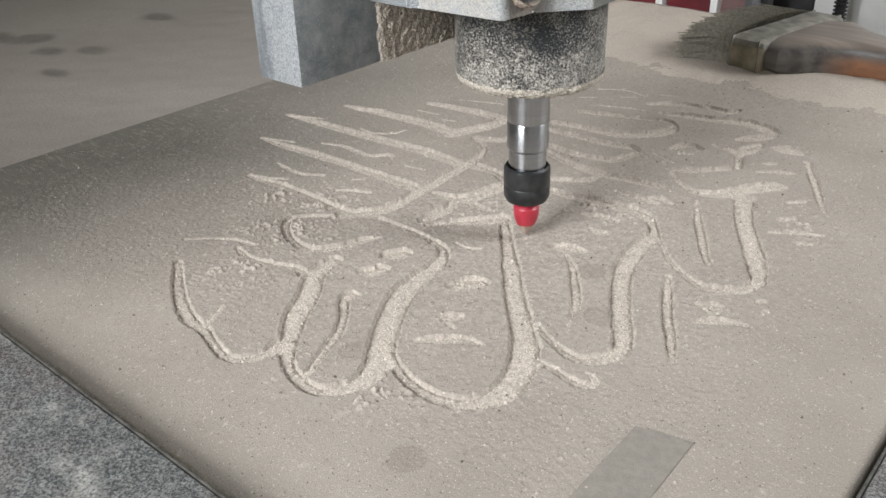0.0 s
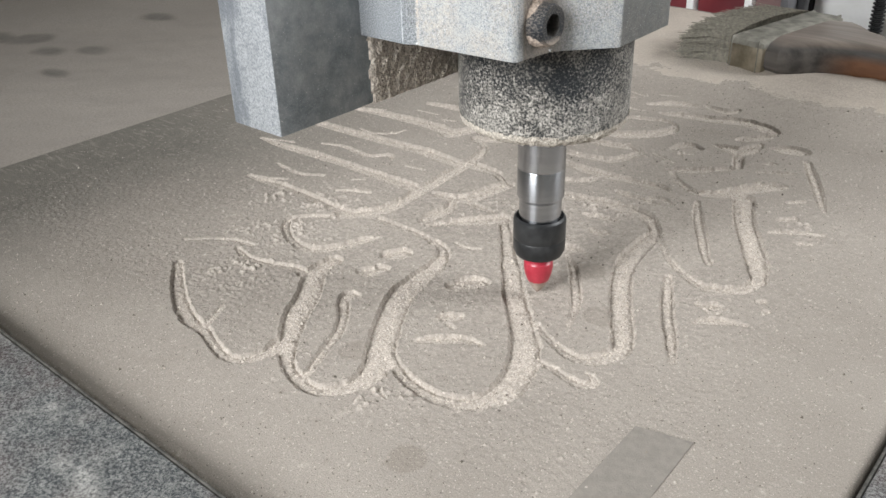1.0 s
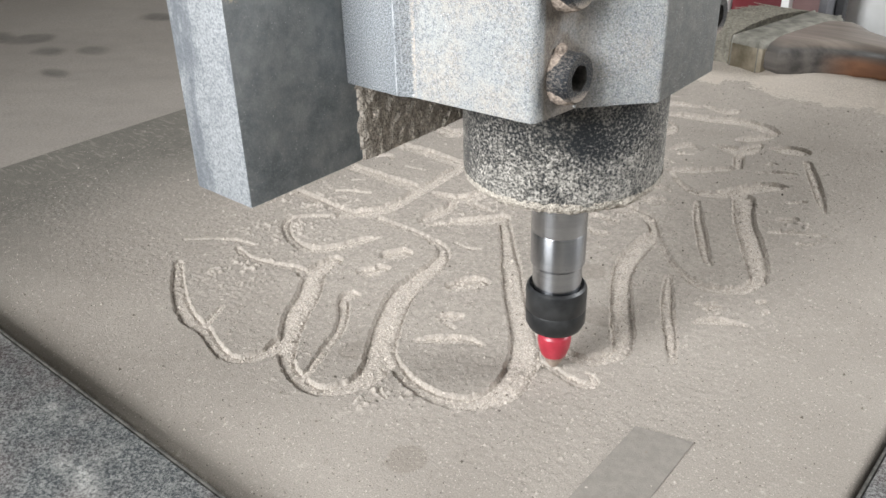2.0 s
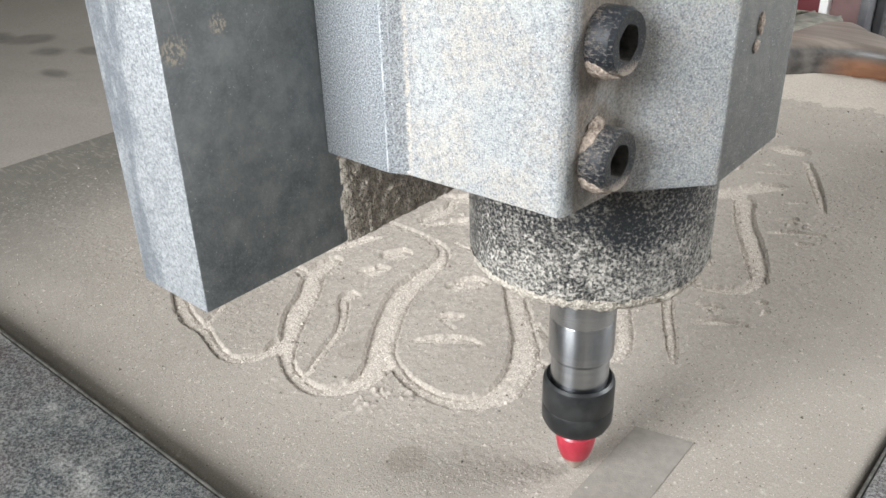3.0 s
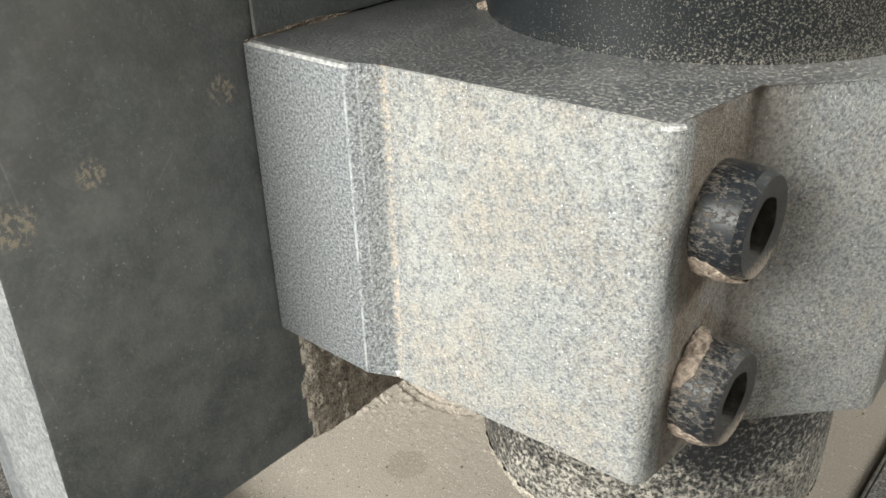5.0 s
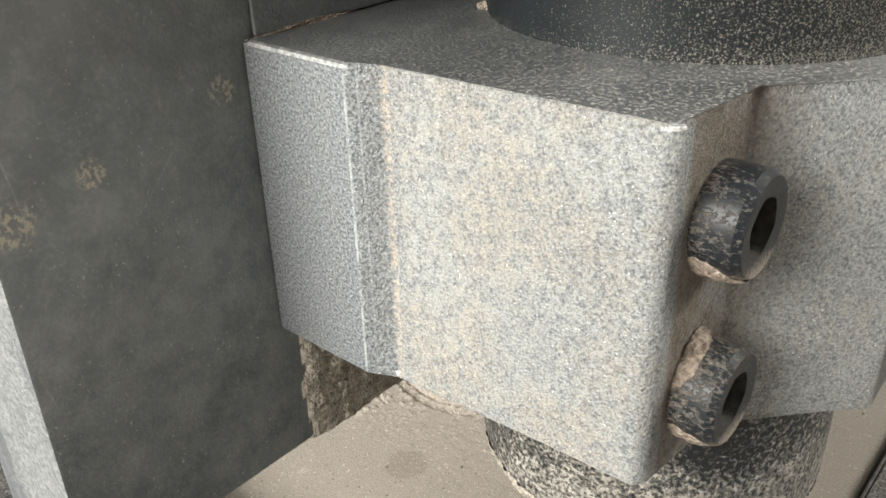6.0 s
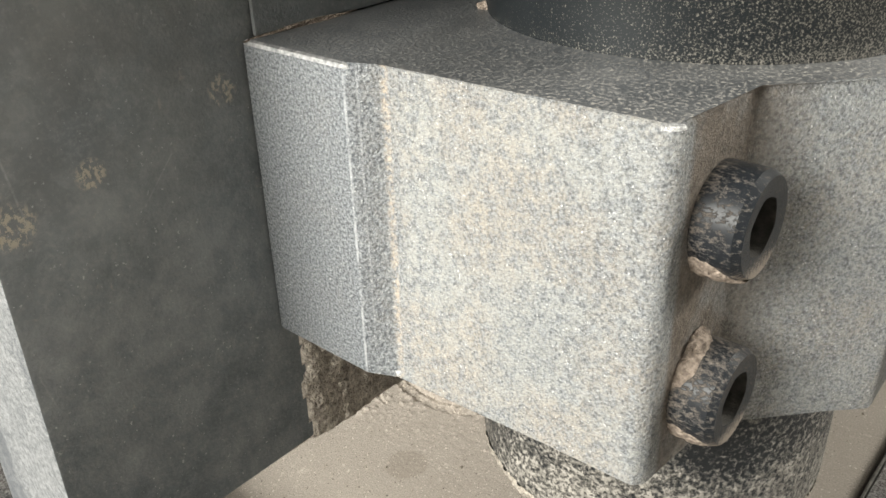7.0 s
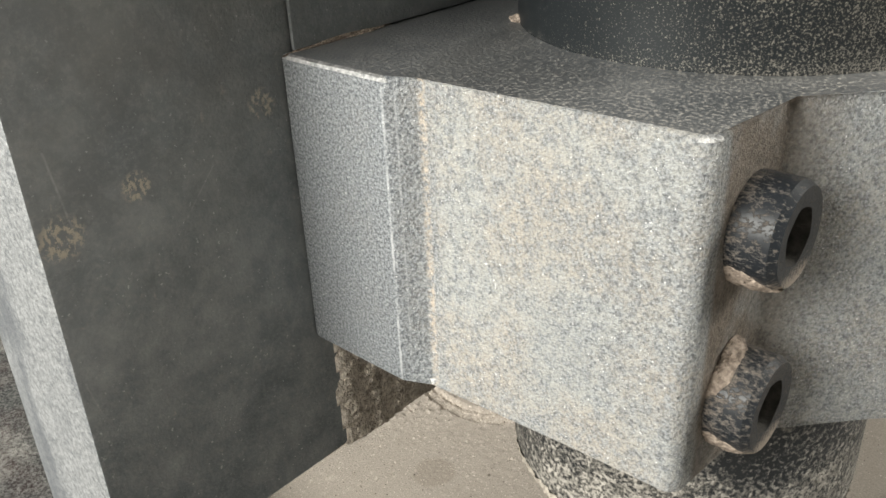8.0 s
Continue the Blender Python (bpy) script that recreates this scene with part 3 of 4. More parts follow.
carve((133, 471, 0.9), (142, 470, 0.8))
carve((119, 473, 0.8), (128, 458, 0.8))
carve((-119, 514, 1), (-98, 505, 1))
carve((-110, 556, 1), (-85, 546, 1))
carve((-72, 570, 1), (-44, 560, 1))
carve((7, 577, 0.9), (36, 566, 0.9))
carve((-115, 453, 1), (-94, 448, 1.2))
carve((-103, 472, 1), (-88, 456, 1.6), (-73, 452, 1.3))
carve((-80, 502, 1), (-65, 495, 1.6), (-50, 480, 2), (-37, 480, 2.2), (-35, 472, 1))
carve((-58, 526, 0.8), (-49, 517, 1.3), (-36, 516, 1.2), (-29, 521, 0.9))
carve((-63, 431, 1.4), (-53, 430, 1.7), (-45, 427, 1.3))
carve((-56, 445, 0.8), (-49, 445, 0.8))
carve((-27, 463, 0.8), (-16, 456, 1.1))
carve((-22, 558, 0.8), (-8, 548, 0.8))
carve((-5, 538, 0.8), (4, 534, 0.8))
carve((-29, 254, 0.8), (-26, 249, 0.8))
carve((33, 296, 1.3), (36, 287, 1.6), (40, 279, 2.1), (44, 273, 2.7), (50, 270, 3.3), (57, 271, 3.9), (64, 276, 4.0), (67, 287, 4.6), (69, 302, 4.9), (72, 319, 4.8), (76, 336, 4.8), (82, 349, 5.2), (91, 363, 4.7), (98, 373, 3.1), (99, 382, 2.9), (97, 392, 4.5), (87, 402, 4.9), (75, 410, 4.6), (63, 417, 3.9), (54, 424, 3.2))
carve((48, 361, 2.8), (54, 359, 4.4), (58, 357, 2.8), (62, 356, 1.1))
carve((53, 352, 1.1), (54, 340, 2.1), (53, 325, 2.5), (51, 309, 2.1), (46, 293, 0.7))
carve((95, 331, 1.5), (92, 319, 2.6), (88, 301, 2.8), (85, 282, 2.6), (82, 267, 1.3))
carve((152, 408, 5.7), (145, 384, 5.2), (141, 360, 5.4), (137, 339, 5.1), (134, 328, 3.6))
carve((134, 326, 3.7), (127, 320, 3.1), (122, 318, 3.5), (115, 319, 3.4), (108, 322, 2.8), (104, 328, 2.0), (101, 337, 1.7), (99, 348, 1.5), (99, 361, 1.5), (99, 371, 1.5))
carve((123, 446, 1.2), (124, 432, 1.8), (128, 420, 3.0), (136, 415, 4.3), (146, 415, 5.2), (156, 419, 5.4), (167, 422, 6.0), (174, 422, 4.4), (179, 422, 1.5))
carve((123, 449, 2.4), (129, 448, 4.0), (138, 447, 3.9), (148, 447, 3.0), (157, 449, 2.9))
carve((158, 484, 1.7), (164, 478, 5.1), (170, 473, 6.5), (179, 477, 4.4), (185, 483, 1.6))
carve((168, 469, 3.1), (161, 449, 3.0))
carve((127, 406, 1.4), (123, 388, 2.5), (120, 370, 2.7), (117, 353, 2.4), (116, 341, 1.6))
carve((191, 476, 2.7), (197, 473, 6.5), (203, 470, 6.5), (207, 468, 2.7))
carve((202, 454, 2.0), (198, 436, 2.9), (193, 414, 2.7), (189, 399, 2.1), (187, 389, 0.7))
carve((139, 541, 2.2), (149, 538, 4.4), (159, 533, 5.3), (170, 527, 5.3), (184, 522, 6.3), (193, 514, 6.3), (197, 506, 5.8), (199, 499, 2.1), (190, 494, 4.6), (180, 492, 4.3), (174, 491, 1.8))
carve((135, 559, 2.3), (152, 559, 4.7), (167, 552, 2.3))
carve((171, 553, 1.9), (178, 544, 4.0), (183, 540, 4.4), (190, 543, 1.8))
carve((68, 528, 3.9), (80, 521, 3.8), (93, 512, 4.7), (106, 505, 5.9), (123, 504, 5.6), (136, 509, 4.9), (142, 518, 1.4), (139, 527, 2.8), (126, 532, 3.2), (107, 540, 3.2), (87, 548, 3.2))
carve((63, 515, 3.5), (81, 501, 3.4), (96, 489, 4.3), (107, 484, 4.0), (110, 476, 1.3), (103, 469, 3.2), (94, 465, 4.2), (83, 469, 3.3), (71, 477, 3.1), (58, 491, 2.9))
carve((55, 483, 2.3), (66, 464, 3.1), (77, 451, 4.1), (87, 443, 4.3), (98, 436, 3.6), (108, 429, 3.5), (114, 425, 2.6), (116, 420, 1.1))
carve((77, 451, 2.4), (83, 442, 2.3))
carve((53, 440, 3.1), (68, 437, 3.1), (76, 437, 2.7), (81, 442, 1.5))
carve((89, 422, 1.8), (97, 413, 2.5), (106, 405, 1.9))
carve((104, 412, 2.1), (110, 411, 1.9), (113, 404, 1.4))
carve((132, 480, 2.1), (142, 485, 3.7), (148, 478, 2.3))
carve((-120, 514, 1.4), (-105, 501, 3.4), (-81, 483, 3.9), (-59, 465, 3.7), (-38, 447, 4.3), (-25, 436, 4.6), (-17, 428, 3.8))
carve((-110, 556, 1.7), (-99, 548, 3.2), (-80, 533, 3.9), (-57, 515, 4.6), (-34, 498, 4.4), (-13, 481, 4.8), (6, 461, 4.5))
carve((-72, 571, 1.9), (-61, 564, 3.7), (-45, 553, 4.5), (-21, 535, 5.0), (-7, 522, 5.2), (1, 511, 4.6))
carve((-14, 571, 3.1), (1, 562, 4.0), (16, 552, 4.7), (31, 540, 4.4), (39, 532, 3.4))
carve((-116, 455, 1.7), (-105, 447, 3.4), (-91, 436, 3.3), (-77, 424, 3.1), (-63, 410, 3.5), (-53, 402, 4.0))
carve((-56, 401, 4.7), (-46, 402, 5.3), (-36, 406, 4.8), (-27, 415, 4.2), (-19, 426, 4.2), (-9, 439, 4.3), (2, 454, 4.3), (11, 467, 4.1), (18, 480, 3.0), (20, 491, 1.9), (15, 502, 2.2))
carve((-9, 424, 2.4), (-0, 418, 4.0), (9, 417, 5.4), (18, 424, 5.3), (30, 433, 4.7))
carve((-0, 416, 1.6), (-2, 406, 3.3), (-10, 397, 4.0), (-15, 392, 3.5))
carve((8, 413, 1.6), (14, 406, 2.6), (21, 399, 1.0))
carve((-13, 386, 1.2), (-1, 389, 3.1), (14, 390, 4.4), (25, 392, 5.1))
carve((-0, 512, 6.3), (13, 518, 5.4), (26, 525, 4.9), (37, 536, 3.7))
carve((16, 504, 3.6), (28, 499, 3.8), (37, 501, 3.6))
carve((6, 465, 4.4), (16, 458, 4.1), (25, 449, 3.0), (30, 433, 2.0))

# loose dust packed in the cuts, crumbled edges and scuffed patches
grit = np.random.RandomState(8)


def grains(n):
    """Random grit over the board's grid, softened n times."""
    f = grit.normal(0, 1, gx.shape)
    for i in range(n):
        f = (f + np.roll(f, 1, 0) + np.roll(f, 1, 1) + np.roll(f, (1, 1), (0, 1))) / 4
    return f / f.std()


lumps, rough = grains(6), grains(2)
# steep walls, and dust mounded along the middle of the floor
fill = np.clip(1.25 - side, 0, 0.28) / 0.28
inward = (1 - side) * half_width + 0.0003 + np.where(side < 1.3, 0.00010 * lumps + 0.00014 * grains(4), 0)
bowl = np.clip(1 - np.clip(1 - inward / half_width, 0, 1) ** 2, 0, 1)
depth = np.minimum(0.72 * half_width, 0.0021) * np.clip(inward / 0.00045, 0, 1) * (1 - 0.30 * np.clip((inward - 0.0006) / 0.0012, 0, 1) * bowl)
inside = np.clip(depth / 0.0005, 0, 1)
patch = np.zeros(gx.shape)
for px, py, rx, ry in ((-96, 345, 26, 22), (-84, 385, 30, 30), (-95, 425, 26, 22), (-68, 415, 30, 26), (78, 400, 26, 16), (-30, 250, 22, 12), (-62, 259, 14, 8), (118, 470, 24, 12), (172, 372, 16, 14), (20, 400, 20, 18)):
    u, v = (px * COS + py * SIN) / 1000, (-px * SIN + py * COS) / 1000
    wx, wy = (gx - u) * COS - (gy - v) * SIN, (gx - u) * SIN + (gy - v) * COS
    patch = np.maximum(patch, np.clip(1.25 - np.hypot(wx / rx, wy / ry) * 1000, 0, 1))
scuff = patch * np.clip(0.8 * grains(10) + 0.35 * grains(3) + 0.5 * hills(gx, gy, 300, 2) - 0.45, 0, 1.8)
near = np.clip(fill * 1.4, 0, 1) * (1 - inside)
pits = np.clip(grains(4) - 2.5, 0, 1.5) + 1.6 * np.clip(grains(9) - 3.0, 0, 1.0)
specks = np.clip(grains(3) - 1.6, 0, 1.5)
calm = np.clip((0.53 - gy) / 0.06, 0.12, 1) * np.clip((-0.06 - gx) / 0.03, 0.15, 1) * np.clip((gx + 0.475) / 0.02, 0.15, 1) * np.clip((gy - 0.15) / 0.02, 0.3, 1)
relief = 0.00012 * hills(gx, gy, 30, 2) - depth * (1 + 0.02 * lumps * calm)
relief = relief + calm * (0.00002 * rough + inside * (0.00003 * rough + 0.00005 * lumps) + 0.0008 * scuff * (1 - inside) + near * (0.00016 + 0.00030 * np.clip(lumps - 0.3, 0, 2)) - 0.0008 * pits + 0.00034 * specks + 0.00007 * grains(9))
edge = np.minimum(np.minimum(gx - X0, X1 - gx), np.minimum(gy - Y0, Y1 - gy))
relief = relief - 0.0012 * np.clip(1 - edge / 0.003, 0, 1) ** 2
wall_slope = np.hypot(np.gradient(depth, axis=0) / np.gradient(ys)[:, None], np.gradient(depth, axis=1) / np.gradient(xs)[None, :])
settled = np.clip(1.25 - 0.4 * wall_slope, 0.4, 1)
veil_dust = 0.36 * np.clip(1.3 - np.hypot((gx * COS - gy * SIN - 0.01) / 0.17, (gx * SIN + gy * COS - 0.37) / 0.115), 0, 1) * np.clip(0.7 + 0.5 * lumps, 0, 1.4)
dust = np.clip(inside * settled * (0.80 + 0.20 * lumps) + 0.5 * scuff + veil_dust + 0.3 * near * np.clip(lumps, 0, 1) + 0.5 * specks, 0, 1)
drift = np.clip((gy - 0.50 + 0.02 * hills(gx, gy, 40, 2)) / 0.11, 0, 1) * np.clip((gx + 0.50) / 0.30, 0, 1)
# mask of the margin's painted shade; dust and crumbs thin out there too
darkened = np.clip((-0.345 - gx + 0.012 * hills(gx, gy, 35, 3)) / 0.115, 0, 1) * np.clip(1.25 - (gy - 0.20) / 0.32, 0.25, 1) * (1 - 0.4 * np.clip(lumps - 0.8, 0, 1)) * (1 - inside)
dust = np.clip((1 - 0.7 * darkened) * dust + drift * (0.38 + 0.12 * lumps), 0, 1)
stain = np.zeros(gx.shape)
for sx, sy, rx in ((-17, 216.9, 6.2), (60.5, 299.7, 7.0), (-39.4, 279.3, 6.0), (61.5, 337, 6.5)):
    u, v = (sx * COS + sy * SIN) / 1000, (-sx * SIN + sy * COS) / 1000
    d = np.hypot(gx - u, gy - v) * 1000 / rx + 0.06 * hills(gx, gy, 400, 2)
    stain = np.maximum(stain, np.clip((1.15 - d) * 3.0, 0, 0.36 if sx == -17 else 0.26))
board = sheet("mdf_board", xs, ys, relief, MDF, {"darkened": darkened, "dust": dust, "stain": stain * (1 - inside)}, skirt=BED_Z)
tagged(board, "grey-brown fibreboard panel with flowing carved script grooves", "carved board")

# a strip of old tape stuck on the board
bm = prism([(-0.1030, 0.2150), (-0.0838, 0.2195), (-0.0815, 0.150), (-0.1020, 0.150)], -0.0002, 0.00045)
tape = new("adhesive_tape", mesh_of("adhesive_tape", bm, TAPE))
tape.matrix_world = TURN
tagged(tape, "strip of old brown tape stuck on the board", "tape")

# crumbs strewn over the board, and paler grains lying in the cuts
crumb_rng = np.random.RandomState(11)


def crumbs(name, count, least, most, material, in_cuts, label):
    verts, faces = [], []
    for i in range(count):
        u, v = crumb_rng.uniform(X0 + 0.01, X1 - 0.01), crumb_rng.uniform(Y0 + 0.005, Y1)
        i0, j0 = min(np.searchsorted(xs, u), len(xs) - 1), min(np.searchsorted(ys, v), len(ys) - 1)
        if (in_cuts and inside[j0, i0] < 0.9) or (darkened[j0, i0] > 0.35 and i % 4):
            continue
        s = crumb_rng.uniform(least, most) * (2.0 if crumb_rng.rand() < 0.04 else 1)
        z = relief[j0, i0] + 0.4 * s
        k = len(verts)
        a = crumb_rng.uniform(0, 6.283)
        for dx, dy, dz in ((1, 0, -0.5), (-0.5, 0.9, -0.4), (-0.6, -0.8, -0.5), (0.1, 0.1, 0.9)):
            verts.append((u + s * (dx * math.cos(a) - dy * math.sin(a)), v + s * (dx * math.sin(a) + dy * math.cos(a)), z + s * dz))
        faces += [(k, k + 1, k + 3), (k + 1, k + 2, k + 3), (k + 2, k, k + 3), (k, k + 2, k + 1)]
    me = bpy.data.meshes.new(name)
    me.from_pydata(verts, [], faces)
    me.materials.append(material)
    ob = new(name, me)
    ob.matrix_world = TURN
    tagged(ob, label, "sawdust", kind="stuff")


crumbs("sawdust_crumbs", 21000, 0.00016, 0.00040, CRUMB, False, "fine pale and brown sawdust crumbs strewn over the board")
crumbs("groove_sawdust", 110000, 0.00020, 0.00048, GRAIN, True, "pale sawdust grains lying in the carved grooves")

# sawdust drifted against the far edge of the board, under the brush
hx, hy = np.arange(-0.47, 0.06, 0.0018), np.arange(0.562, 0.803, 0.0018)
gx2, gy2 = np.meshgrid(hx, hy)
ridge = np.exp(-((gy2 - 0.625 + 0.012 * hills(gx2, gx2 * 0, 18, 2)) / 0.020) ** 2)
veil = np.clip((gy2 - 0.590 + 0.010 * hills(gx2, gy2, 30, 2)) * 0.045, -0.0012, 0.0016) + 0.0002 * hills(gx2, gy2, 300, 3) + 0.00018 * np.random.RandomState(5).normal(0, 1, gx2.shape) * np.exp(-((gy2 - 0.588) / 0.014) ** 2)
h = veil + 0.0050 * ridge * np.clip((gx2 + 0.36) / 0.14, 0.0, 1) + 0.0006 * hills(gx2, gy2, 110, 3)
out = np.minimum(np.minimum(gx2 + 0.47, 0.06 - gx2), 0.802 - gy2)
h = h - 0.012 * np.clip(1 - out / 0.05, 0, 1) ** 2
heap = sheet("sawdust_heap", hx, hy, h, HEAP, skirt=BED_Z - 0.02)
tagged(heap, "loose beige sawdust swept into a low heap", "sawdust", kind="stuff")

# ---- the paint brush on the heap ----


def paint_brush():
    root = new("paint_brush")
    tagged(root, "old flat paint brush with grimy bristles lying in sawdust", "brush")
    bm = prism([(-0.030, -0.052), (0.0, -0.052), (0.0, 0.052), (-0.030, 0.052)], 0.0, 0.021, 0.004)
    for f in bm.faces:
        f.material_index = 1 if f.calc_center_median().z > 0.018 else 0
    part("ferrule", bm, (FERRULE, GRIME), root, "tarnished tin ferrule with a grimy top")
    part("bristle_core", prism([(-0.070, -0.050), (-0.026, -0.047), (-0.026, 0.047), (-0.070, 0.050)], 0.002, 0.0165, 0.004), BRISTLE, root)
    for x in (-0.0265, -0.0045):
        part("crimp", prism([(x - 0.0008, -0.0523), (x + 0.0008, -0.0523), (x + 0.0008, 0.0523), (x - 0.0008, 0.0523)], -0.0002, 0.0213, 0.001), GRIME, root)
    rng = np.random.RandomState(3)
    vv, ff = [], []
    for i in range(5600):
        y = rng.uniform(-0.050, 0.050)
        z = rng.uniform(0.0015, 0.0200 + 0.004 * (1 - (y / 0.05) ** 2))
        length = rng.uniform(0.040, 0.049) - 0.006 * abs(y / 0.05) ** 2
        drift, drop = rng.normal(0, 0.0030) + 0.10 * y, -0.20 * z + rng.normal(0, 0.0016)
        w = rng.uniform(0.0003, 0.0006)
        k = len(vv)
        for t in (0.0, 0.5, 1.0):
            x = -0.029 - length * t
            yy, zz = y + drift * t * t, z + drop * t * t
            ww = w * (1 - 0.6 * t)
            vv += [(x, yy - ww, zz), (x, yy + ww, zz), (x, yy, zz + 1.6 * ww)]
        for s in (0, 3):
            for a, b in ((0, 1), (1, 2), (2, 0)):
                ff.append((k + s + a, k + s + b, k + s + b + 3, k + s + a + 3))
    me = bpy.data.meshes.new("bristles")
    me.from_pydata(vv, [], ff)
    me.materials.append(BRISTLE)
    tagged(new("bristles", me), "splayed grey bristles").parent = root
    # the handle: a shouldered blade that narrows to a waist
    bm = bmesh.new()
    rings = []
    for x, w, t in ((-0.004, 0.049, 0.0095), (0.010, 0.0495, 0.0104), (0.022, 0.040, 0.0110), (0.036, 0.027, 0.0112), (0.054, 0.0185, 0.0112), (0.076, 0.0150, 0.0108), (0.105, 0.0140, 0.0102), (0.130, 0.0150, 0.0098), (0.150, 0.0145, 0.0092), (0.162, 0.010, 0.007)):
        ring = []
        for i in range(32):
            a = 2 * math.pi * i / 32
            ca, sa = math.cos(a), math.sin(a)
            ring.append(bm.verts.new((x, w * math.copysign(abs(ca) ** 0.42, ca), 0.0112 + t * math.copysign(abs(sa) ** 0.5, sa))))
        rings.append(ring)
    for a, b in zip(rings, rings[1:]):
        for i in range(32):
            bm.faces.new((a[i], a[(i + 1) % 32], b[(i + 1) % 32], b[i]))
    bm.faces.new(rings[0])
    bm.faces.new(rings[-1])
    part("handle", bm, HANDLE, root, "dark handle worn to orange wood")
    root.matrix_world = TURN @ pose(-0.2135, 0.664, -0.001, 0, 0, -11)
    root.scale = (1, 1.06, 1.28)
    return root


paint_brush()

# ---- the far side of the machine ----


def standing(name, bm, mat, label, category):
    ob = new(name, mesh_of(name, bm, mat, smooth=True))
    ob.matrix_world = TURN
    return tagged(ob, label, category)


DECK_Z = -0.14
standing("black_motor", box(-0.40, -0.2938, 0.920, 1.02, DECK_Z, 0.18, 0.004), DARK, "black motor housing at the end of the bed", "motor")
standing("white_cabinet", box(-0.2932, -0.10, 0.918, 1.02, DECK_Z, 0.3, 0.002), WHITE, "white enamelled machine cabinet behind the bed", "cabinet")

# the carriage that travels with the head along the far end of the bed
carriage = new("gantry_carriage")
tagged(carriage, "dark red machine carriage with white posts and lead screw", "machine carriage")
for x0, x1, y0, label in ((-0.60, -0.4310, 0.848, "dark red painted panel"), (-0.4214, -0.3706, 0.848, "dark red painted panel"), (-0.3630, -0.3352, 0.850, "narrow red-brown panel")):
    part("red_panel", box(x0, x1, y0, 0.875, DECK_Z, 0.16, 0.002), MAROON if x1 < -0.35 else RUST, carriage, label)
for x0 in (-0.4302, -0.3698):
    part("white_post", box(x0, x0 + 0.0076, 0.840, 0.875, DECK_Z, 0.2, 0.001), WHITE, carriage, "slim white painted post")
part("end_post", box(-0.3345, -0.3270, 0.840, 0.875, DECK_Z, 0.2, 0.001), GREYPAINT, carriage, "dark grey steel end post")
part("back_panel", box(-0.3262, -0.3190, 0.862, 0.875, DECK_Z, 0.2, 0.001), DARK, carriage, "black edge panel")
prof = []
for i in range(110):
    z = DECK_Z + 0.0036 * i
    prof += [(0.0046, z), (0.0066, z + 0.0006), (0.0066, z + 0.0016), (0.0046, z + 0.0022)]
part("lead_screw", moved(lathe(prof, 20), Matrix.Translation((-0.2575, 0.885, 0))), OXIDE, carriage, "black threaded lead screw")

# ---- the router head ----
head = new("router_head")
tagged(head, "dusty router spindle in an aluminium clamp on a dark plate", "router head")

# back plate: blackened faces, sawn pale edge
PZ = 0.0920
bm = box(-0.0257, -0.0005, 0.0003, 0.187, PZ, 0.40, 0.0006)
bm.faces.ensure_lookup_table()
for f in bm.faces:
    if abs(f.normal.y) > 0.8:
        f.material_index = 1
plate = part("back_plate", bm, (PLATE, EDGE), head, "blackened plate with a pale sawn edge")

# dust caked on the plate below the clamp
cy, cz = np.arange(0.0385, 0.150, 0.0007), np.arange(PZ + 0.0002, 0.1185, 0.0007)
ga, gb = np.meshgrid(cy, cz)
thick = 0.0005 + 0.0005 * np.clip(hills(ga, gb, 1100, 3) + 0.35, 0, 1.4)
border = np.clip((ga - 0.0440 + 0.0016 * hills(gb, gb * 0, 400, 2)) / 0.003, -1, 1)
thick = np.where(border > 0, thick * np.minimum(1, border + 0.2), -0.0006)
bm = bmesh.new()
grid = [[bm.verts.new((thick[j, i], cy[i], cz[j])) for i in range(len(cy))] for j in range(len(cz))]
for j in range(len(cz) - 1):
    for i in range(len(cy) - 1):
        bm.faces.new((grid[j][i], grid[j][i + 1], grid[j + 1][i + 1], grid[j + 1][i]))
part("dust_crust", bm, CRUST, plate, "brown sawdust caked on the plate")

# clamp: flange, stepped arms, bevelled nose
CZ0, CZ1 = 0.1180, 0.1662
half = [(-0.0005, 0.0400), (0.0203, 0.0400), (0.0238, 0.0431), (0.0630, 0.0438), (0.0643, 0.0452), (0.0646, 0.0620)]
outline = half + [(0.0812, 0.0781), (0.0803, 0.1130)] + [(x, 2 * 0.0955 - y) for x, y in reversed(half)]
bm = prism(outline, CZ0, CZ1, 0.0007)
bmesh.ops.recalc_face_normals(bm, faces=bm.faces)
for f in bm.faces:
    if f.normal.z > 0.95:
        f.material_index = 1
    elif f.normal.z > 0.2:
        f.material_index = 2
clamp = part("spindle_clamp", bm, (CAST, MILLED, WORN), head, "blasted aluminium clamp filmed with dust")


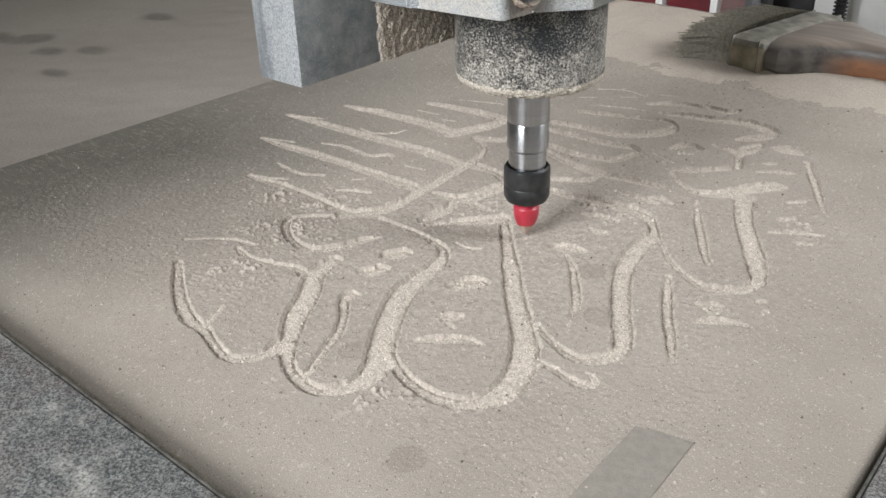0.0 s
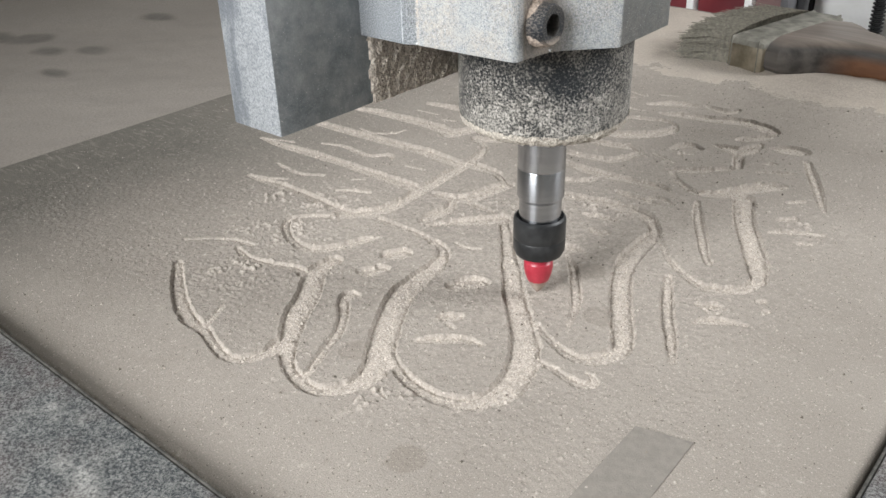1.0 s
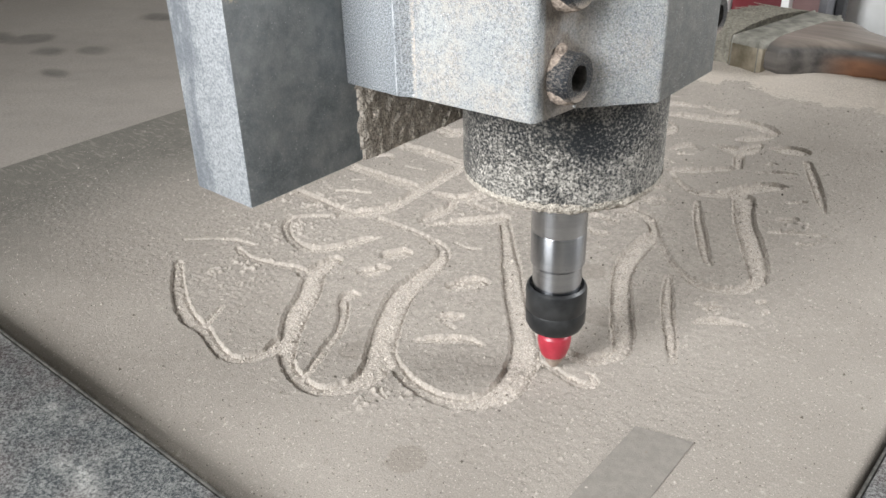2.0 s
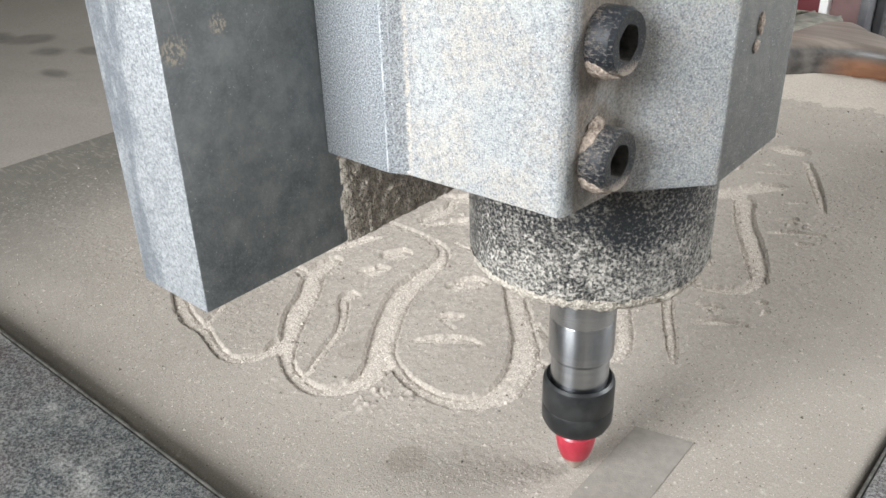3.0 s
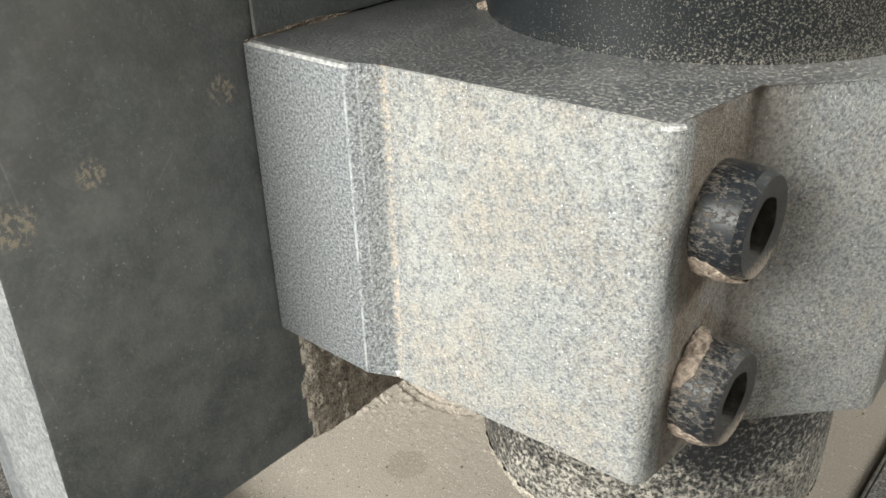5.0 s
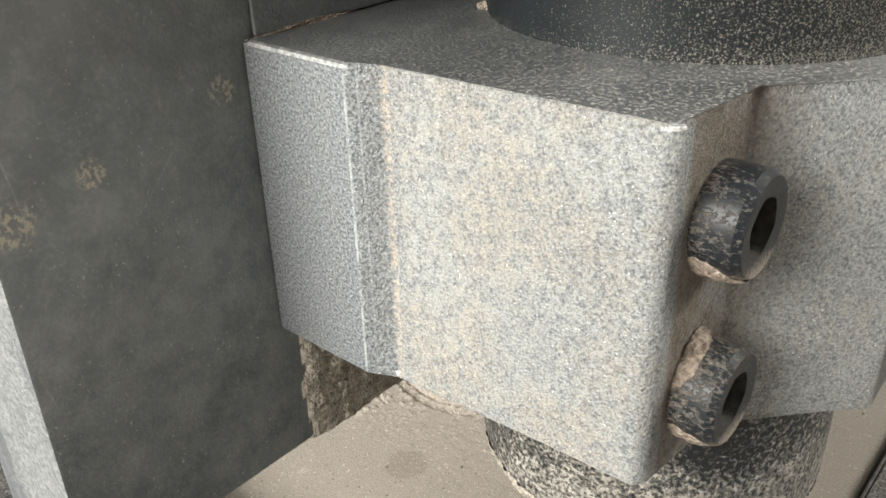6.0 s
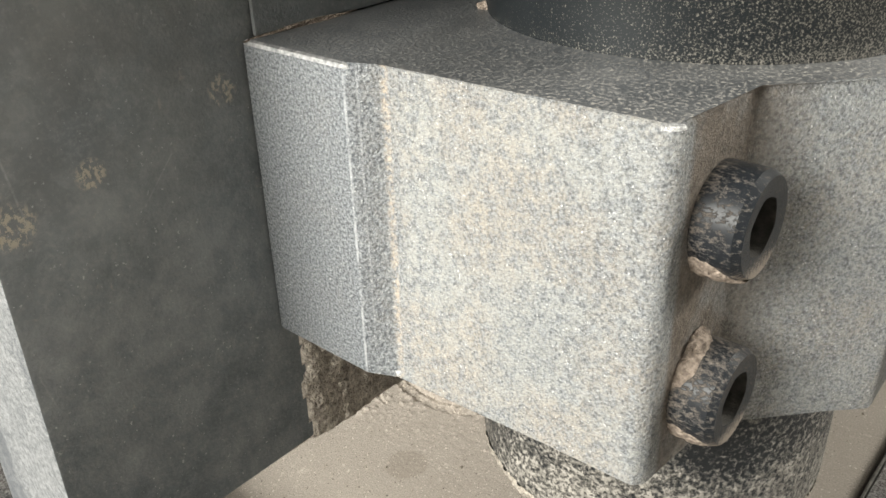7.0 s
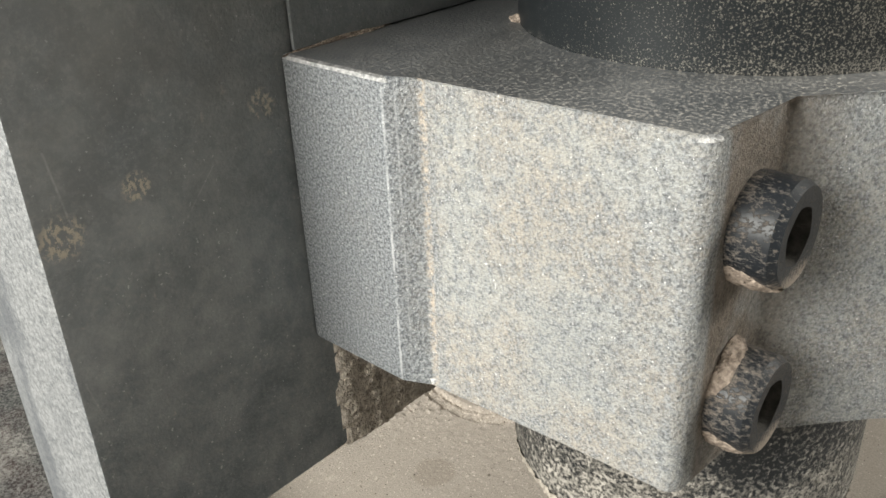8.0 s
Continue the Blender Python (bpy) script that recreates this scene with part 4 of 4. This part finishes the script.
def clamp_bolt(y, z):
    """Socket-head screw, its axis out from the clamp."""
    bm = bmesh.new()
    r, n = 0.0066, 48
    hexr = 0.0035
    prof = [(r * 0.97, -0.004), (r, -0.002), (r, 0.0078), (r - 0.0006, 0.0088)]
    rings = [[bm.verts.new((x, q * math.cos(2 * math.pi * i / n), q * math.sin(2 * math.pi * i / n))) for i in range(n)] for q, x in prof]
    def socket(x):
        out = []
        for i in range(n):
            a = 2 * math.pi * i / n
            k = hexr * (0.55 + 0.45 / math.cos((a + 0.3) % (math.pi / 3) - math.pi / 6))
            out.append(bm.verts.new((x, k * math.cos(a), k * math.sin(a))))
        return out
    rings += [socket(0.0086), socket(0.0040)]
    for a, b in zip(rings, rings[1:]):
        for i in range(n):
            bm.faces.new((a[i], a[(i + 1) % n], b[(i + 1) % n], b[i]))
    bm.faces.new(rings[-1])
    bm.faces.ensure_lookup_table()
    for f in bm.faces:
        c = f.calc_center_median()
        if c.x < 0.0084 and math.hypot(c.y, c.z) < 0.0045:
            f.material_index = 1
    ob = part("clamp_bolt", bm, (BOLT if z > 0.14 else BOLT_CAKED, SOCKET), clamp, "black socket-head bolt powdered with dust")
    ob.matrix_basis = pose(0.0616, y, z)
    return ob


for y in (0.0552, 2 * 0.0955 - 0.0552):
    for z in (0.1525, 0.1286):
        clamp_bolt(y, z)

# spindle: flecked body, steel shaft, collet nut, red bit
AXIS = Matrix.Translation((0.0400, 0.0957, -0.0036))
R_NOSE, FILLET, Z_NOSE = 0.0325, 0.0058, 0.0836
prof = [(0.0102, Z_NOSE + 0.0004), (0.0200, Z_NOSE), (R_NOSE - FILLET, Z_NOSE)]
prof += [(R_NOSE - FILLET + FILLET * math.sin(a), Z_NOSE + FILLET * (1 - math.cos(a))) for a in (math.pi / 2 * i / 8 for i in range(1, 9))]
prof += [(R_NOSE, z) for z in np.arange(Z_NOSE + FILLET + 0.001, 0.1225, 0.0012)] + [(R_NOSE, 0.1428)]
part("spindle_nose", moved(lathe(prof, 160), AXIS), SPINDLE, head, "black spindle nose flecked with sawdust")
prof = [(0.0334, 0.1438), (0.0334, 0.1700), (0.0336, 0.1712), (0.0336, 0.30), (0.030, 0.302)]
part("spindle_barrel", moved(lathe(prof, 160), Matrix.Translation((0.0420, 0.0957, -0.0036))), BARREL, head, "black spindle barrel with fine dust specks")
# dust caked round the lower edge, thick and ragged
prof = [(R_NOSE - FILLET - 0.0022 + (FILLET + 0.0005) * math.sin(a), Z_NOSE - 0.0005 + (FILLET + 0.0005) * (1 - math.cos(a))) for a in (1.35 * i / 14 for i in range(15))]
prof = [(r + 0.0022 * min(1, i / 3), z) for i, (r, z) in enumerate(prof)]
bm = lathe(prof, 300, cap=False)
for v in bm.verts:
    flat = Vector((v.co.x, v.co.y, 0)).normalized()
    d = 0.0005 * noise.noise(v.co * 1300) + 0.0004 * noise.noise(v.co * 350)
    high = max(0.0, (v.co.z - Z_NOSE) / 0.0035)
    d -= 0.0006 * max(0.0, high - 0.60 + 0.5 * noise.noise(v.co * 260))
    v.co += flat * d + Vector((0, 0, -1)) * (d if d > 0 else 0.4 * d)
part("dust_rim", moved(bm, AXIS), RIM, head, "sawdust caked round the spindle's lower rim")
rounded = [(0.0096, 0.0845), (0.0096, 0.0640), (0.00945, 0.0636), (0.0096, 0.0632), (0.0096, 0.0512), (0.0090, 0.0502), (0.0087, 0.0498), (0.0087, 0.0376)]
shaft = part("spindle_shaft", moved(lathe(rounded, 96), AXIS), STEEL, head, "ground steel spindle shaft")
prof = [(0.0088, 0.0407), (0.0098, 0.0419), (0.0106, 0.0411), (0.0109, 0.0399), (0.0109, 0.0327), (0.0107, 0.0322), (0.0109, 0.0317), (0.0108, 0.0267), (0.0098, 0.0245), (0.0060, 0.0241), (0.0055, 0.0277)]
part("collet_nut", moved(lathe(prof, 96), AXIS), OXIDE, shaft, "black oxide collet nut")
prof = [(0.0050, 0.0267), (0.0055, 0.0233), (0.0055, 0.0223), (0.0047, 0.0217), (0.0055, 0.0211), (0.0061, 0.0201), (0.0062, 0.0177), (0.0057, 0.0145), (0.0046, 0.0112)]
bit = part("engraving_bit", moved(lathe(prof, 64), AXIS), RED, head, "red lacquered V-shaped engraving bit")
prof = [(0.0047, 0.0114), (0.0032, 0.0084), (0.0012, 0.0055), (0.0002, 0.0046)]
part("cutting_tip", moved(lathe(prof, 48), AXIS), CUTTER, bit, "dust-coated conical cutting tip")

# a thin cover on the plate above the clamp, and dust along its seams
part("cover_plate", box(0.0, 0.0008, 0.0417, 0.150, 0.1664, 0.39, 0.0003), PLATE, plate)


def clump(x, y, z, sx, sy, sz, seed):
    """A small heap of sawdust clinging to the clamp."""
    bm = bmesh.new()
    bmesh.ops.create_icosphere(bm, subdivisions=4, radius=1)
    for v in bm.verts:
        p = v.co.copy()
        r = 1 + 0.35 * noise.noise(p * 1.6 + Vector((seed, 0, 0))) + 0.16 * noise.noise(p * 6 + Vector((seed, 3, 0))) + 0.08 * noise.noise(p * 17 + Vector((seed, 5, 0)))
        v.co = Vector((x + p.x * r * sx, y + p.y * r * sy, z + p.z * r * sz))
    part("dust_clump", bm, CLUMP, clamp, "pale sawdust clump stuck by a bolt")


def bolt_dust(y, z, start, stop, x0, x1, thick, seed):
    """A skin of sawdust lying on a bolt's side between two angles, thickest in the middle."""
    bm = bmesh.new()
    nu, nv = 44, 26
    grid = []
    for i in range(nu + 1):
        u = i / nu
        row = []
        for j in range(nv + 1):
            v = j / nv
            p = Vector((u * 9 + seed, v * 6, seed))
            a = radians(start + (stop - start) * u + 5 * noise.noise(p * 0.8))
            x = x0 + (x1 - x0) * v * (1 - 0.45 * (2 * u - 1) ** 2) + 0.0004 * noise.noise(p * 0.9)
            lift = thick * (math.sin(math.pi * u) ** 0.6) * (math.sin(math.pi * (0.15 + 0.85 * v)) ** 0.6) * (1 + 0.35 * noise.noise(p) + 0.22 * noise.noise(p * 3.3)) - 0.0002
            r = 0.0066 + lift
            row.append(bm.verts.new((x, y + r * math.cos(a), z + r * math.sin(a))))
        grid.append(row)
    for p, q in zip(grid, grid[1:]):
        for j in range(nv):
            bm.faces.new((p[j], p[j + 1], q[j + 1], q[j]))
    part("dust_skin", bm, CLUMP, clamp, "pale sawdust skin on a bolt")


bolt_dust(0.0552, 0.1525, 205, 300, 0.0632, 0.0700, 0.0009, 1.0)
bolt_dust(0.0552, 0.1286, 205, 300, 0.0632, 0.0700, 0.0009, 2.0)
bolt_dust(0.0552, 0.1286, 78, 158, 0.0632, 0.0668, 0.0010, 3.0)
clump(0.0650, 0.0540, 0.1358, 0.0012, 0.0024, 0.0012, 4.0)
clump(0.0812, 0.0905, 0.1505, 0.0005, 0.0012, 0.0022, 7.0)
clump(0.0812, 0.0895, 0.1460, 0.0004, 0.0014, 0.0012, 8.0)
clump(0.0005, 0.0515, 0.1662, 0.0007, 0.0105, 0.0006, 5.0)
clump(0.0165, 0.0745, 0.1662, 0.0022, 0.0014, 0.0010, 6.0)


def motions():
    """The head glides towards the lens over the board with its carriage, then both halt."""
    rows, along = [], []
    for t, x, y in ((0.0, 0.6, 0.4), (0.5, 0.95, -25.4), (1.0, 1.3, -52.6), (1.5, 1.6, -79.9), (2.0, 1.9, -107.1), (2.5, 2.17, -134.2), (3.0, 2.45, -161.1), (3.5, 2.7, -188.1), (4.0, 3.05, -215.0),
                    (4.2, 3.2, -225.5), (4.3, 3.3, -230.5), (4.4, 3.37, -234.8), (4.5, 3.37, -235.2), (5.0, 3.37, -235.2), (8.0, 3.37, -235.2)):
        rows.append((t, pose(-0.0581 + x / 1000, 0.3246 + y / 1000, 0, 0, 0, YAW - 0.18)))
        slide = TURN @ Vector(((x * COS + y * SIN) / 1000, 0, 0))
        along.append((t, pose(slide.x, slide.y, 0, 0, 0, YAW)))
    walk(head, rows)
    walk(carriage, along)


motions()
